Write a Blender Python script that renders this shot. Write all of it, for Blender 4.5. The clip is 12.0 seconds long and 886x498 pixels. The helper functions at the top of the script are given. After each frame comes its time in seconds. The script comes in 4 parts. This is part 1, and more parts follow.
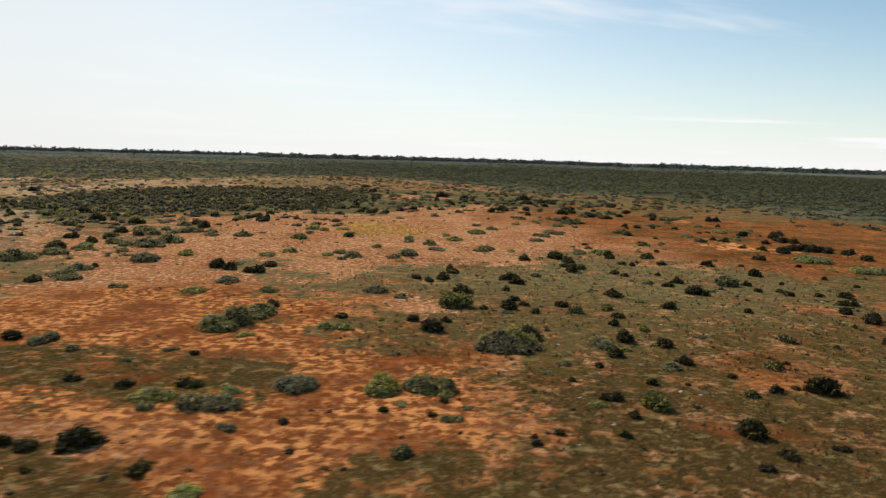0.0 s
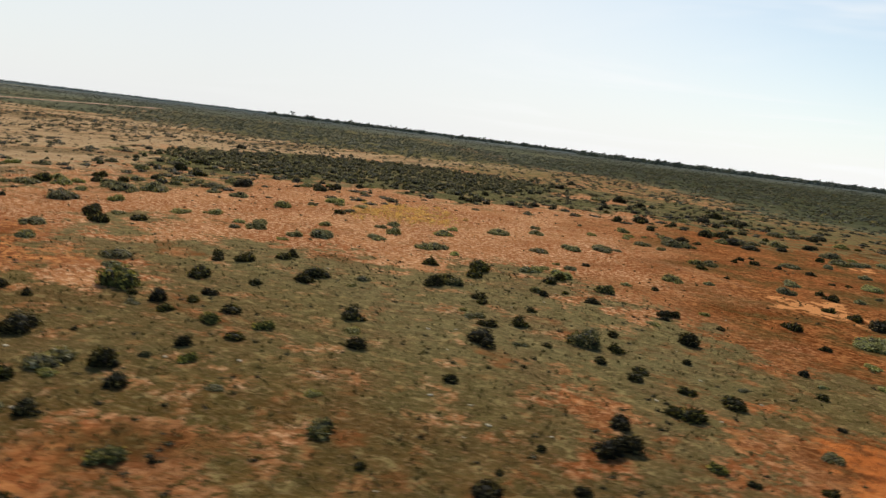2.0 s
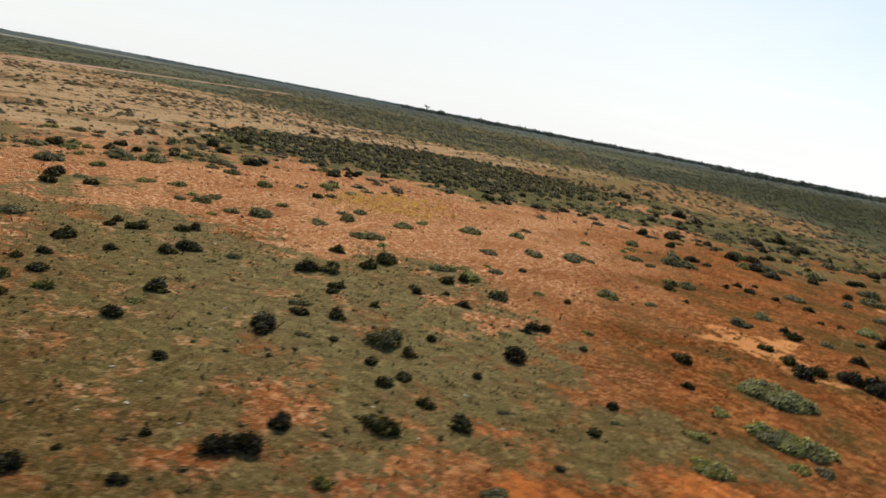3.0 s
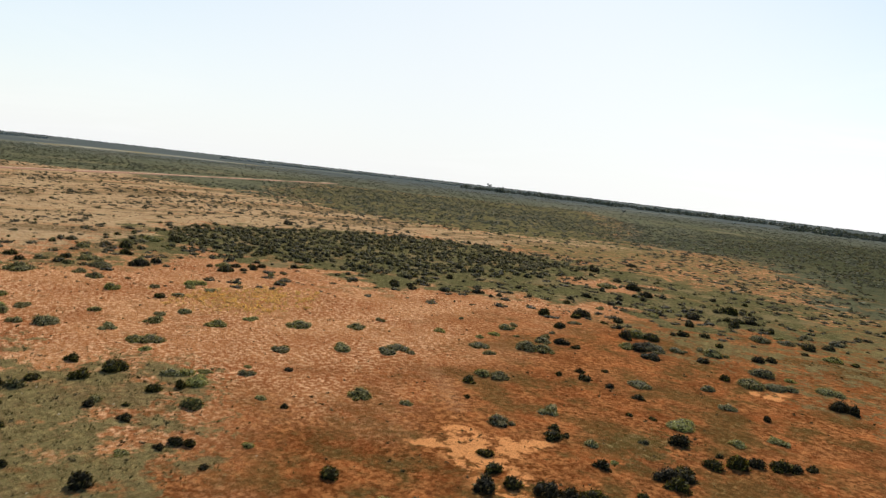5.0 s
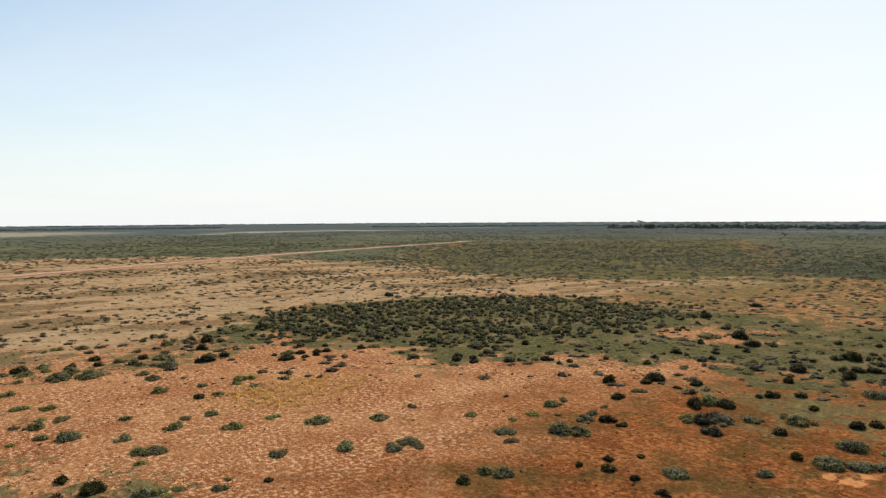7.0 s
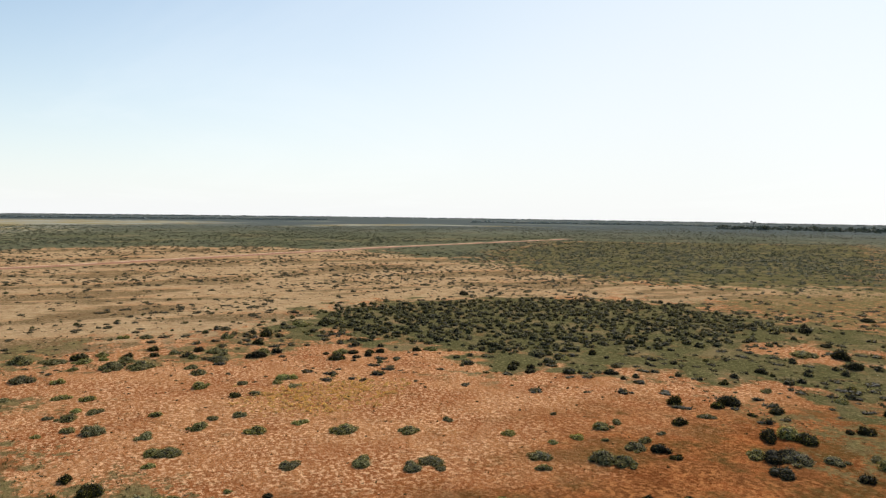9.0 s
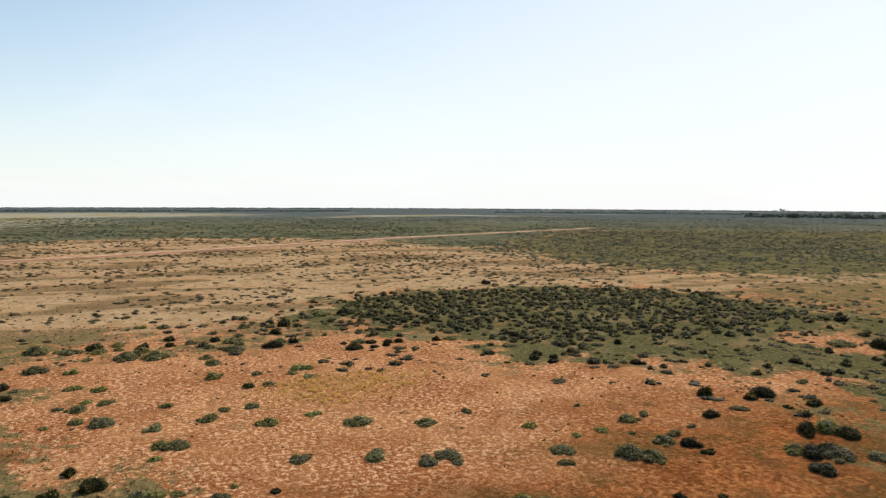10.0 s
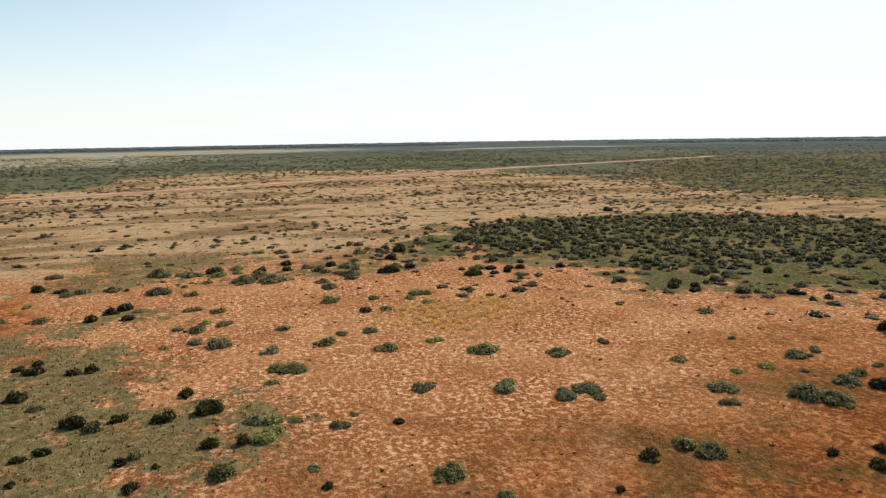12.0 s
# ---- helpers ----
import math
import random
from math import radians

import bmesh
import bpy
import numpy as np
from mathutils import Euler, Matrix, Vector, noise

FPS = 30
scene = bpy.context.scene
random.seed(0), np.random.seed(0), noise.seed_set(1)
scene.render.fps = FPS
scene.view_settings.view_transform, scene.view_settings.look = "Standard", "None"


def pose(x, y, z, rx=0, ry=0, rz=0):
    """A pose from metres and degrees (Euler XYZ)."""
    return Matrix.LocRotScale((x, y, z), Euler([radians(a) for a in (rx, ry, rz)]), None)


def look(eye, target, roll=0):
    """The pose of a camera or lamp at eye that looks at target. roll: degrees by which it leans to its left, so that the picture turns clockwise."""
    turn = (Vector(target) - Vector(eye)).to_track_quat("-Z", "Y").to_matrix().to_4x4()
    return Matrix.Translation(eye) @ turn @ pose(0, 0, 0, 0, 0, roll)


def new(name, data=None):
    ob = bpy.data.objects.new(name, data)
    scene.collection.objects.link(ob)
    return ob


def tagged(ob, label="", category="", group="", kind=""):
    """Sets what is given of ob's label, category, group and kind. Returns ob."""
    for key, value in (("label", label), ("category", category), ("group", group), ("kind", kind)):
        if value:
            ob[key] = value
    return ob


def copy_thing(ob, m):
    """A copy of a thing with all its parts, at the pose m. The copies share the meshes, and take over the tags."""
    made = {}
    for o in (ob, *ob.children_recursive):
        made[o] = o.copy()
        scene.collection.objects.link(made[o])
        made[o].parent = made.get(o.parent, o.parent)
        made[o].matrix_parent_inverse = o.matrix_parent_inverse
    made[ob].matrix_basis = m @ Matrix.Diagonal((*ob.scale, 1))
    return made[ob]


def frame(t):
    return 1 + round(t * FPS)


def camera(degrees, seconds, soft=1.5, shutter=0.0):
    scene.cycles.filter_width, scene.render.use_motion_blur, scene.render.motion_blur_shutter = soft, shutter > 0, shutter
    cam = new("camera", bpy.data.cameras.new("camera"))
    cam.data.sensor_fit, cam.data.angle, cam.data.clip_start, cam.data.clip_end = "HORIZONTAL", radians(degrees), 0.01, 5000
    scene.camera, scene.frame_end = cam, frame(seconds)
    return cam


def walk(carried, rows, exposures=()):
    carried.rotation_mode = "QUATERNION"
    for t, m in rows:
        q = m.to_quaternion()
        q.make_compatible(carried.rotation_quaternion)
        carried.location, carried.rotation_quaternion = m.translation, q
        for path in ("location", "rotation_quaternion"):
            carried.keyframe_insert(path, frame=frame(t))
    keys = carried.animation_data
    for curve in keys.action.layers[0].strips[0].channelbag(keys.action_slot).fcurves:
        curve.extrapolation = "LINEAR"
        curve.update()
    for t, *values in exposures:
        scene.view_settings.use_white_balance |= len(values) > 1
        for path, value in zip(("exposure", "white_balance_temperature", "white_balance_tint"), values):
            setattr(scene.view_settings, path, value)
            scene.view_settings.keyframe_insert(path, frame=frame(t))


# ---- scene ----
cam = camera(64.23, 12.0, soft=1.3, shutter=0.35)
PATH = [
    (0.0, pose(0.00, -0.00, 12.40, 82.27, -1.57, -0.00)),
    (0.5, pose(9.90, 5.58, 12.25, 81.80, -1.35, 5.88)),
    (0.7, pose(14.17, 8.31, 12.14, 81.95, -2.48, 9.82)),
    (1.0, pose(20.64, 12.56, 12.04, 81.71, -2.73, 14.87)),
    (1.5, pose(30.51, 18.86, 12.17, 81.00, -5.24, 22.18)),
    (2.0, pose(39.74, 26.02, 12.51, 80.33, -7.03, 27.49)),
    (2.5, pose(47.71, 32.04, 13.27, 77.26, -8.97, 33.41)),
    (2.8, pose(52.37, 35.98, 14.24, 77.11, -10.22, 36.73)),
    (3.0, pose(55.50, 38.55, 14.61, 78.59, -10.66, 38.75)),
    (3.5, pose(62.13, 44.45, 15.95, 80.53, -11.61, 41.73)),
    (3.6, pose(63.46, 45.74, 16.23, 81.10, -11.51, 41.88)),
    (5.3, pose(76.97, 64.78, 20.88, 84.85, -5.04, 46.20)),
    (5.5, pose(77.92, 66.72, 21.35, 84.98, -4.06, 48.08)),
    (6.0, pose(80.01, 71.32, 22.48, 85.38, -1.27, 51.45)),
    (6.5, pose(81.38, 75.11, 23.28, 87.62, -1.00, 53.18)),
    (7.0, pose(82.12, 78.59, 24.02, 87.29, 0.33, 56.97)),
    (7.2, pose(82.33, 79.70, 24.38, 87.15, 0.87, 58.30)),
    (8.8, pose(80.23, 87.57, 24.67, 86.89, -1.54, 64.58)),
    (9.0, pose(79.75, 88.25, 24.42, 86.89, -0.79, 65.26)),
    (9.5, pose(78.54, 89.58, 24.04, 86.48, -1.00, 66.36)),
    (10.0, pose(76.98, 90.34, 23.56, 86.13, -0.29, 67.17)),
    (10.5, pose(75.26, 90.70, 22.93, 84.41, -0.21, 72.45)),
    (11.0, pose(73.16, 91.09, 22.16, 81.48, -0.75, 74.92)),
    (11.5, pose(71.24, 91.14, 21.46, 81.79, 1.01, 75.93)),
    (12.0, pose(68.96, 91.06, 20.74, 80.85, 0.87, 75.89)),
]
walk(cam, PATH, exposures=[(0.0, -0.13), (2.0, -0.12), (3.0, -0.01), (5.5, 0.03), (9.0, 0.05), (12.0, 0.12)])

# ---------------------------------------------------------------- sky, sun
SUN_AZIMUTH, SUN_ELEVATION = -38.0, 38.0          # degrees from +y towards +x, and above the horizon
sun_way = Vector((math.sin(radians(SUN_AZIMUTH)) * math.cos(radians(SUN_ELEVATION)),
                  math.cos(radians(SUN_AZIMUTH)) * math.cos(radians(SUN_ELEVATION)),
                  math.sin(radians(SUN_ELEVATION))))
world = bpy.data.worlds.new("sky")
scene.world = world
world.use_nodes = True
wt = world.node_tree
background = wt.nodes["Background"]
sky = wt.nodes.new("ShaderNodeTexSky")
sky.sky_type, sky.sun_disc = "NISHITA", False
sky.sun_elevation, sky.sun_rotation = radians(SUN_ELEVATION), radians(SUN_AZIMUTH)
sky.altitude, sky.air_density, sky.dust_density, sky.ozone_density = 100, 1.0, 0.3, 1.0
coord = wt.nodes.new("ShaderNodeTexCoord")
split = wt.nodes.new("ShaderNodeSeparateXYZ")
wt.links.new(coord.outputs["Generated"], split.inputs[0])


def sky_math(op, a, b):
    n = wt.nodes.new("ShaderNodeMath")
    n.operation = op
    for slot, v in enumerate((a, b)):
        if isinstance(v, (int, float)):
            n.inputs[slot].default_value = v
        else:
            wt.links.new(v, n.inputs[slot])
    return n.outputs[0]


# thin high cloud on a flat layer seen in perspective
lift = sky_math("ADD", sky_math("MAXIMUM", split.outputs[2], 0.0), 0.06)
layer = wt.nodes.new("ShaderNodeCombineXYZ")
wt.links.new(sky_math("MULTIPLY", sky_math("DIVIDE", split.outputs[0], lift), 0.55), layer.inputs[0])
wt.links.new(sky_math("DIVIDE", split.outputs[1], lift), layer.inputs[1])
cirrus = wt.nodes.new("ShaderNodeTexNoise")
cirrus.inputs["Scale"].default_value = 0.33
cirrus.inputs["Detail"].default_value = 5
cirrus.inputs["Roughness"].default_value = 0.6
cirrus.inputs["Distortion"].default_value = 0.7
wt.links.new(layer.outputs[0], cirrus.inputs["Vector"])
veil = wt.nodes.new("ShaderNodeMapRange")
veil.interpolation_type = "SMOOTHSTEP"
veil.inputs[1].default_value, veil.inputs[2].default_value = 0.52, 0.66
veil.inputs[3].default_value, veil.inputs[4].default_value = 0.0, 0.9
wt.links.new(cirrus.outputs[0], veil.inputs[0])
tint = wt.nodes.new("ShaderNodeMixRGB")             # dry inland air
tint.blend_type = "MULTIPLY"
tint.inputs[0].default_value, tint.inputs[2].default_value = 1.0, (0.87, 1.08, 1.11, 1)
wt.links.new(sky.outputs[0], tint.inputs[1])
# bright dry haze low over the horizon, thicker towards the sun
haze = wt.nodes.new("ShaderNodeMixRGB")
toward = sky_math("ADD", sky_math("MULTIPLY", split.outputs[0], math.sin(radians(SUN_AZIMUTH))), sky_math("MULTIPLY", split.outputs[1], math.cos(radians(SUN_AZIMUTH))))
north = sky_math("MINIMUM", sky_math("MAXIMUM", sky_math("ADD", sky_math("MULTIPLY", split.outputs[0], 1.4), 1.0), 0.0), 1.0)
clear = sky_math("ADD", sky_math("MULTIPLY", north, -7.0), -8.5)
fall = sky_math("MULTIPLY", sky_math("ADD", sky_math("MULTIPLY", sky_math("SUBTRACT", 1.0, toward), clear), -0.6), sky_math("MAXIMUM", split.outputs[2], 0.0))
wt.links.new(sky_math("MULTIPLY", sky_math("POWER", 2.718, fall), 0.97), haze.inputs[0])
wt.links.new(tint.outputs[0], haze.inputs[1])
glare = wt.nodes.new("ShaderNodeMixRGB")            # whiter still low in the north, where the sky above is clearer
glare.inputs[1].default_value, glare.inputs[2].default_value = (8.1, 8.2, 8.25, 1), (9.2, 9.2, 9.15, 1)
wt.links.new(north, glare.inputs[0])
wt.links.new(glare.outputs[0], haze.inputs[2])
clouds = wt.nodes.new("ShaderNodeMixRGB")
clouds.inputs[2].default_value = (9.6, 9.65, 9.7, 1)
east = sky_math("MINIMUM", sky_math("MAXIMUM", sky_math("ADD", sky_math("MULTIPLY", split.outputs[0], 1.6), 0.85), 0.08), 1.0)
wt.links.new(sky_math("MULTIPLY", veil.outputs[0], east), clouds.inputs[0])
wt.links.new(haze.outputs[0], clouds.inputs[1])
wt.links.new(clouds.outputs[0], background.inputs[0])
background.inputs[1].default_value = 0.112

sun = new("sun", bpy.data.lights.new("sun", "SUN"))
sun.data.energy, sun.data.angle, sun.data.color = 5.0, radians(0.53), (1.0, 0.92, 0.78)
sun.matrix_world = look(sun_way * 100, (0, 0, 0))


# ---------------------------------------------------------------- zones of the plain, in metres
OLIVE = [(-13, 61), (-8, 68), (-6, 76), (1, 79), (4, 81.5), (8.5, 83.5), (8, 88.5), (14, 90), (20, 90), (25, 88), (30, 84), (33.5, 80.5), (38, 76.5),
         (40.5, 71), (43, 66.5), (42.3, 61.5), (43, 57), (47, 48), (57, 33), (47, 14), (30, -6), (14, 2), (6, -9), (0, 4), (-1, 25), (1, 30), (4, 32), (3.2, 34.5), (0.2, 38), (0, 40.5), (-2.5, 44),
         (-6.5, 47), (-9.4, 50.2), (-8.8, 52.4), (-5.5, 55.3), (-2, 55.5), (-1.3, 58), (-5, 62.5), (-10, 61)]
OLIVE_WEST = [(-60, 44), (-27, 43), (-21, 41), (-9, 40), (-8, 36), (-14, 33), (-21, 34), (-50, 30)]
OLIVE_NEAR = [(-40, 26), (-12, 27), (-8, 22), (-11, 12), (-22, 3), (-38, 10)]
OLIVE_FAR_WEST = [(-35, 55), (-60, 62), (-62, 84), (-51, 81), (-44, 77), (-37, 74), (-33, 66), (-33, 61)]
OLIVE_FRONT = [(-2, 8), (-5, 24), (-5.4, 26), (-3.8, 28), (-1.6, 28.5), (0.3, 29.5), (3, 32), (5, 12)]
OLIVE_PATCH = [(-25, 71), (-25, 80), (-17, 82), (-16, 73), (-9, 73), (-11, 66), (-17, 64)]
OLIVE_EAST = [(39, 66), (39, 73.5), (42.5, 77), (49, 78.5), (52.5, 76), (48.8, 73.4), (46.6, 69.5), (47.2, 65.5), (43.5, 64.6)]
OLIVE_NORTH = [(-70, 235), (-22, 225), (24, 205), (34, 176), (24, 162), (38, 156), (120, 146), (110, 240), (20, 350), (-50, 370), (-80, 300)]
OLIVE_BAND = [(-66, 118), (-74, 117), (-60, 108), (-46, 97), (-41, 78), (-36, 80), (-34, 92), (-33, 104), (-42, 116), (-50, 124)]
MOTTLED = [(-40, 58), (-23, 63), (-6, 60), (3, 50), (4, 46), (4, 40), (5, 33), (5, 28), (3, 20), (-10, 20), (-11, 28), (-24, 30)]
TAN = [(-50, 40), (-48, 85), (-66, 122), (-95, 150), (-80, 190), (-83, 216), (-60, 245), (-40, 300), (-60, 345), (-85, 335), (-110, 260),
       (-210, 260), (-340, 235), (-385, 190), (-410, 101), (-380, 20), (-280, -2), (-260, -80), (-200, -150), (-80, -60)]
GREEN = [(-66, 119), (-90, 133), (-100, 155), (-92, 192), (-82, 212), (-69, 228), (-41, 232), (-1, 234), (26, 232), (40, 205), (36, 172),
         (12, 174), (-9, 153), (-13, 141), (-26, 141), (-37, 132), (-50, 122)]
THICKET = [(-66, 119), (-90, 135), (-98, 155), (-91, 190), (-80, 210), (-69, 225), (-41, 227), (-22, 218), (-13, 180), (-14, 160),
           (-14, 146), (-26, 143), (-37, 134), (-50, 124)]
PLAIN = [(130, 90), (95, 150), (74, 215), (57, 237), (32, 244), (14, 286), (-16, 335), (-45, 363), (-75, 330), (-96, 275),
         (-137, 255), (-210, 250), (-330, 225), (-373, 180), (-395, 101), (-370, 30), (-270, 8), (-250, -40), (-260, -200), (130, -200)]
GREEN_FAR = [(-137, 250), (-96, 270), (-70, 329), (-190, 520), (-330, 690), (-430, 420), (-300, 290), (-210, 246)]
DARK_SCRUB = [(-87, 346), (-45, 366), (-12, 342), (20, 294), (40, 256), (66, 246), (86, 224), (108, 160), (150, 95), (500, 60), (600, 700), (-84, 900), (-125, 573)]
OLIVE_DARK_EAST = [(46, 113), (46, 118), (48, 121), (51, 119), (53, 114), (51, 110)]
CLAY_NEAR = [(38, 96.5), (39, 101), (36, 105.5), (41, 104), (44, 105.5), (47, 101), (45.5, 97.5), (42, 99.5)]
CLAY_FAR = [(48, 143), (49.5, 146.5), (51.5, 144.5), (50, 142)]
CLAY_EAST = [(43, 100), (47, 101.5), (52, 98), (48, 97)]
CLAY_WEST = [(-14, 206), (-2, 211), (5, 200), (1, 192), (-9, 192)]
RUST = [(18, 38), (16, 42), (19, 46), (23, 46.5), (24, 42), (21, 38)]
RUST_STREAK = [(31, 60), (32.5, 60), (35, 54), (34, 52)]
RUST_WEST = [(-1, 40.5), (0, 43.5), (3, 44.5), (5, 42.5), (2, 40)]
BRIGHT = [(43.8, 58), (43.8, 61.8), (44.2, 64.6), (45.8, 63.2), (47.3, 61.5), (46, 56)]
BRIGHT_EAST = [(46.6, 69.2), (48.6, 72.8), (50.8, 71.2), (51, 65), (48.8, 63), (47.6, 65.3)]
RUST_EAST = [(37, 58), (35, 82), (28, 99), (20, 123), (14, 150), (26, 180), (50, 245), (120, 160), (120, 60), (64, 38)]
TRAIL = [(-8, 142), (-0.4, 135.8), (10.1, 126.1), (18, 119.7), (22.2, 116.4), (26.7, 113.2), (31.1, 110.3), (36, 107)]
STRAW = [(-17, 106), (-18, 116), (-12, 124), (-2, 117), (-1, 109), (-6, 104)]
PALE_FIELD = [(-545, -135), (-590, -55), (-745, 15), (-960, 5), (-1000, 70), (-1140, 235), (-1320, 250), (-1500, 0), (-1400, -330), (-900, -420)]
CLAYPAN = [(-900, 290), (-1090, 420), (-1120, 640), (-930, 780), (-1040, 600), (-1010, 440)]


def signed(px, py, poly):
    """Distance to a polygon's edge, positive inside."""
    p = np.asarray(poly, float)
    q = np.roll(p, -1, 0)
    best = np.full(px.shape, 1e18)
    inside = np.zeros(px.shape, bool)
    for (ax, ay), (bx, by) in zip(p, q):
        dx, dy = bx - ax, by - ay
        k = np.clip(((px - ax) * dx + (py - ay) * dy) / (dx * dx + dy * dy + 1e-9), 0, 1)
        best = np.minimum(best, (px - ax - k * dx) ** 2 + (py - ay - k * dy) ** 2)
        if ay != by:
            inside ^= ((ay > py) != (by > py)) & (px < ax + (py - ay) * (bx - ax) / (by - ay))
    return np.where(inside, 1, -1) * np.sqrt(best)


def value_noise(px, py, size, seed):
    """Smooth noise of 0 to 1 with cells of that size."""
    table = np.random.default_rng(seed).random((64, 64))
    u, v = px / size, py / size
    i, j = np.floor(u).astype(int), np.floor(v).astype(int)
    fu, fv = u - i, v - j
    fu, fv = fu * fu * (3 - 2 * fu), fv * fv * (3 - 2 * fv)
    t = lambda a, b: table[a % 64, b % 64]
    return (t(i, j) * (1 - fu) * (1 - fv) + t(i + 1, j) * fu * (1 - fv) + t(i, j + 1) * (1 - fu) * fv + t(i + 1, j + 1) * fu * fv)


def zone(px, py, poly, soft, ragged, seed=1):
    wob = (value_noise(px, py, 9, seed) - 0.5) * 1.2 + (value_noise(px, py, 3.1, seed + 1) - 0.5) * 0.8 + (value_noise(px, py, 1.3, seed + 2) - 0.5) * 0.5
    return np.clip((signed(px, py, poly) + wob * ragged) / soft * 0.5 + 0.5, 0, 1)


def path_distance(px, py, line):
    best = np.full(px.shape, 1e9)
    for (ax, ay), (bx, by) in zip(line, line[1:]):
        dx, dy = bx - ax, by - ay
        k = np.clip(((px - ax) * dx + (py - ay) * dy) / (dx * dx + dy * dy), 0, 1)
        best = np.minimum(best, np.hypot(px - ax - k * dx + 0.5 * (value_noise(px, py, 4, 78) - 0.5), py - ay - k * dy))
    return best


def mats(px, py):
    """Long mats of low herbage on the tan ground, 0 to 1."""
    u, v = py * 0.97 - px * 0.26, px * 0.97 + py * 0.26
    n = 0.5 * value_noise(u, v * 2.0, 34, 101) + 0.33 * value_noise(u, v * 1.6, 14, 102) + 0.17 * value_noise(u, v, 5, 103)
    return np.clip((n - 0.435) / 0.10, 0, 1)


def zones(px, py):
    z = {}
    z["olive"] = np.maximum.reduce([zone(px, py, OLIVE, 4.0, 5, 11), zone(px, py, OLIVE_WEST, 2.0, 3.5, 12), zone(px, py, OLIVE_NEAR, 1.6, 3.5, 13), zone(px, py, OLIVE_FRONT, 1.5, 2.5, 10),
                                    zone(px, py, OLIVE_FAR_WEST, 3, 5, 9) * 0.85,
                                    zone(px, py, OLIVE_PATCH, 2, 5, 14) * 0.8, zone(px, py, OLIVE_EAST, 1.2, 2.0, 18), zone(px, py, OLIVE_DARK_EAST, 2, 3, 19), zone(px, py, OLIVE_BAND, 3, 7, 15) * 0.7,
                                    zone(px, py, OLIVE_NORTH, 14, 14, 16) * (0.55 + 0.5 * value_noise(px, py, 16, 17))])
    for bare, w, s in ((RUST, 0.9, 21), (RUST_STREAK, 0.6, 22), (RUST_WEST, 0.9, 23), (CLAY_NEAR, 1, 24), (BRIGHT, 0.95, 25), (BRIGHT_EAST, 0.9, 27)):
        z["olive"] = z["olive"] * (1 - w * zone(px, py, bare, 1.6, 3, s))
    z["rust"] = np.maximum.reduce([zone(px, py, RUST, 2, 3, 21), zone(px, py, RUST_STREAK, 1.2, 1.2, 22) * 0.8, zone(px, py, RUST_WEST, 1.5, 2, 23) * 0.8,
                                   zone(px, py, RUST_EAST, 9, 9, 26) * (1 - 0.12 * np.clip((py - 99) / 14, 0, 1))])
    z["mottled"] = np.maximum.reduce([zone(px, py, MOTTLED, 3, 4, 31), zone(px, py, BRIGHT, 1.2, 1.5, 25), zone(px, py, BRIGHT_EAST, 1.2, 1.8, 27)])
    z["tan"] = zone(px, py, TAN, 14, 16, 41)
    z["green"] = np.maximum(zone(px, py, GREEN, 10, 8, 51) * 0.85, zone(px, py, GREEN_FAR, 20, 20, 52) * 0.9)
    z["green"] = z["green"] * (1 - 0.85 * zone(px, py, CLAY_WEST, 4, 5, 74))
    z["trail"] = 0.45 * np.clip(1.2 - path_distance(px, py, TRAIL) / 0.5, 0, 1)
    z["scrub"] = np.clip(1 - zone(px, py, PLAIN, 14, 20, 61) - zone(px, py, GREEN_FAR, 20, 20, 52), 0, 1)
    z["clay"] = np.maximum.reduce([zone(px, py, CLAY_NEAR, 0.8, 2.2, 71), zone(px, py, CLAY_FAR, 0.8, 2, 72), zone(px, py, CLAY_EAST, 0.8, 2.4, 73) * 0.3])
    z["blaze"] = np.maximum(zone(px, py, BRIGHT, 1.5, 1.8, 25), zone(px, py, BRIGHT_EAST, 1.5, 2.0, 27)) ** 1.5
    # olive ground gets darker towards the near south-west
    z["near_dark"] = np.clip((46.5 - py - 0.25 * px + 8 * (value_noise(px, py, 7, 20) - 0.5)) / 9, 0, 1)
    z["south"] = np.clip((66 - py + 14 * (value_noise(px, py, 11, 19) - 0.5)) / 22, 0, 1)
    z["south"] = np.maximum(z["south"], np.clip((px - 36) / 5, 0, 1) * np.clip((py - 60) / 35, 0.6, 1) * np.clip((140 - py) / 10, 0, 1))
    z["dense"] = zone(px, py, DARK_SCRUB, 30, 30, 53)
    z["straw"] = zone(px, py, STRAW, 4, 5, 33)
    # share of distance haze put into the ground colour, growing with radius
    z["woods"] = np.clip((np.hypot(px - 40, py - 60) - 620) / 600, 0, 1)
    z["field"] = np.maximum(zone(px, py, PALE_FIELD, 60, 60, 75) * 0.75, zone(px, py, CLAYPAN, 15, 20, 76) * 0.9)
    return z


def height(px, py):
    """Gentle swells of the plain, which falls away slowly on all sides."""
    px, py = np.asarray(px, float), np.asarray(py, float)
    return -1.3e-6 * (px ** 2 + (py - 80) ** 2) + 0.28 * (value_noise(px, py, 23, 5) - 0.5) + 0.12 * (value_noise(px, py, 6.5, 6) - 0.5)


# ---------------------------------------------------------------- materials
def shader(name):
    m = bpy.data.materials.new(name)
    m.use_nodes = True
    return m, m.node_tree, m.node_tree.nodes["Principled BSDF"]


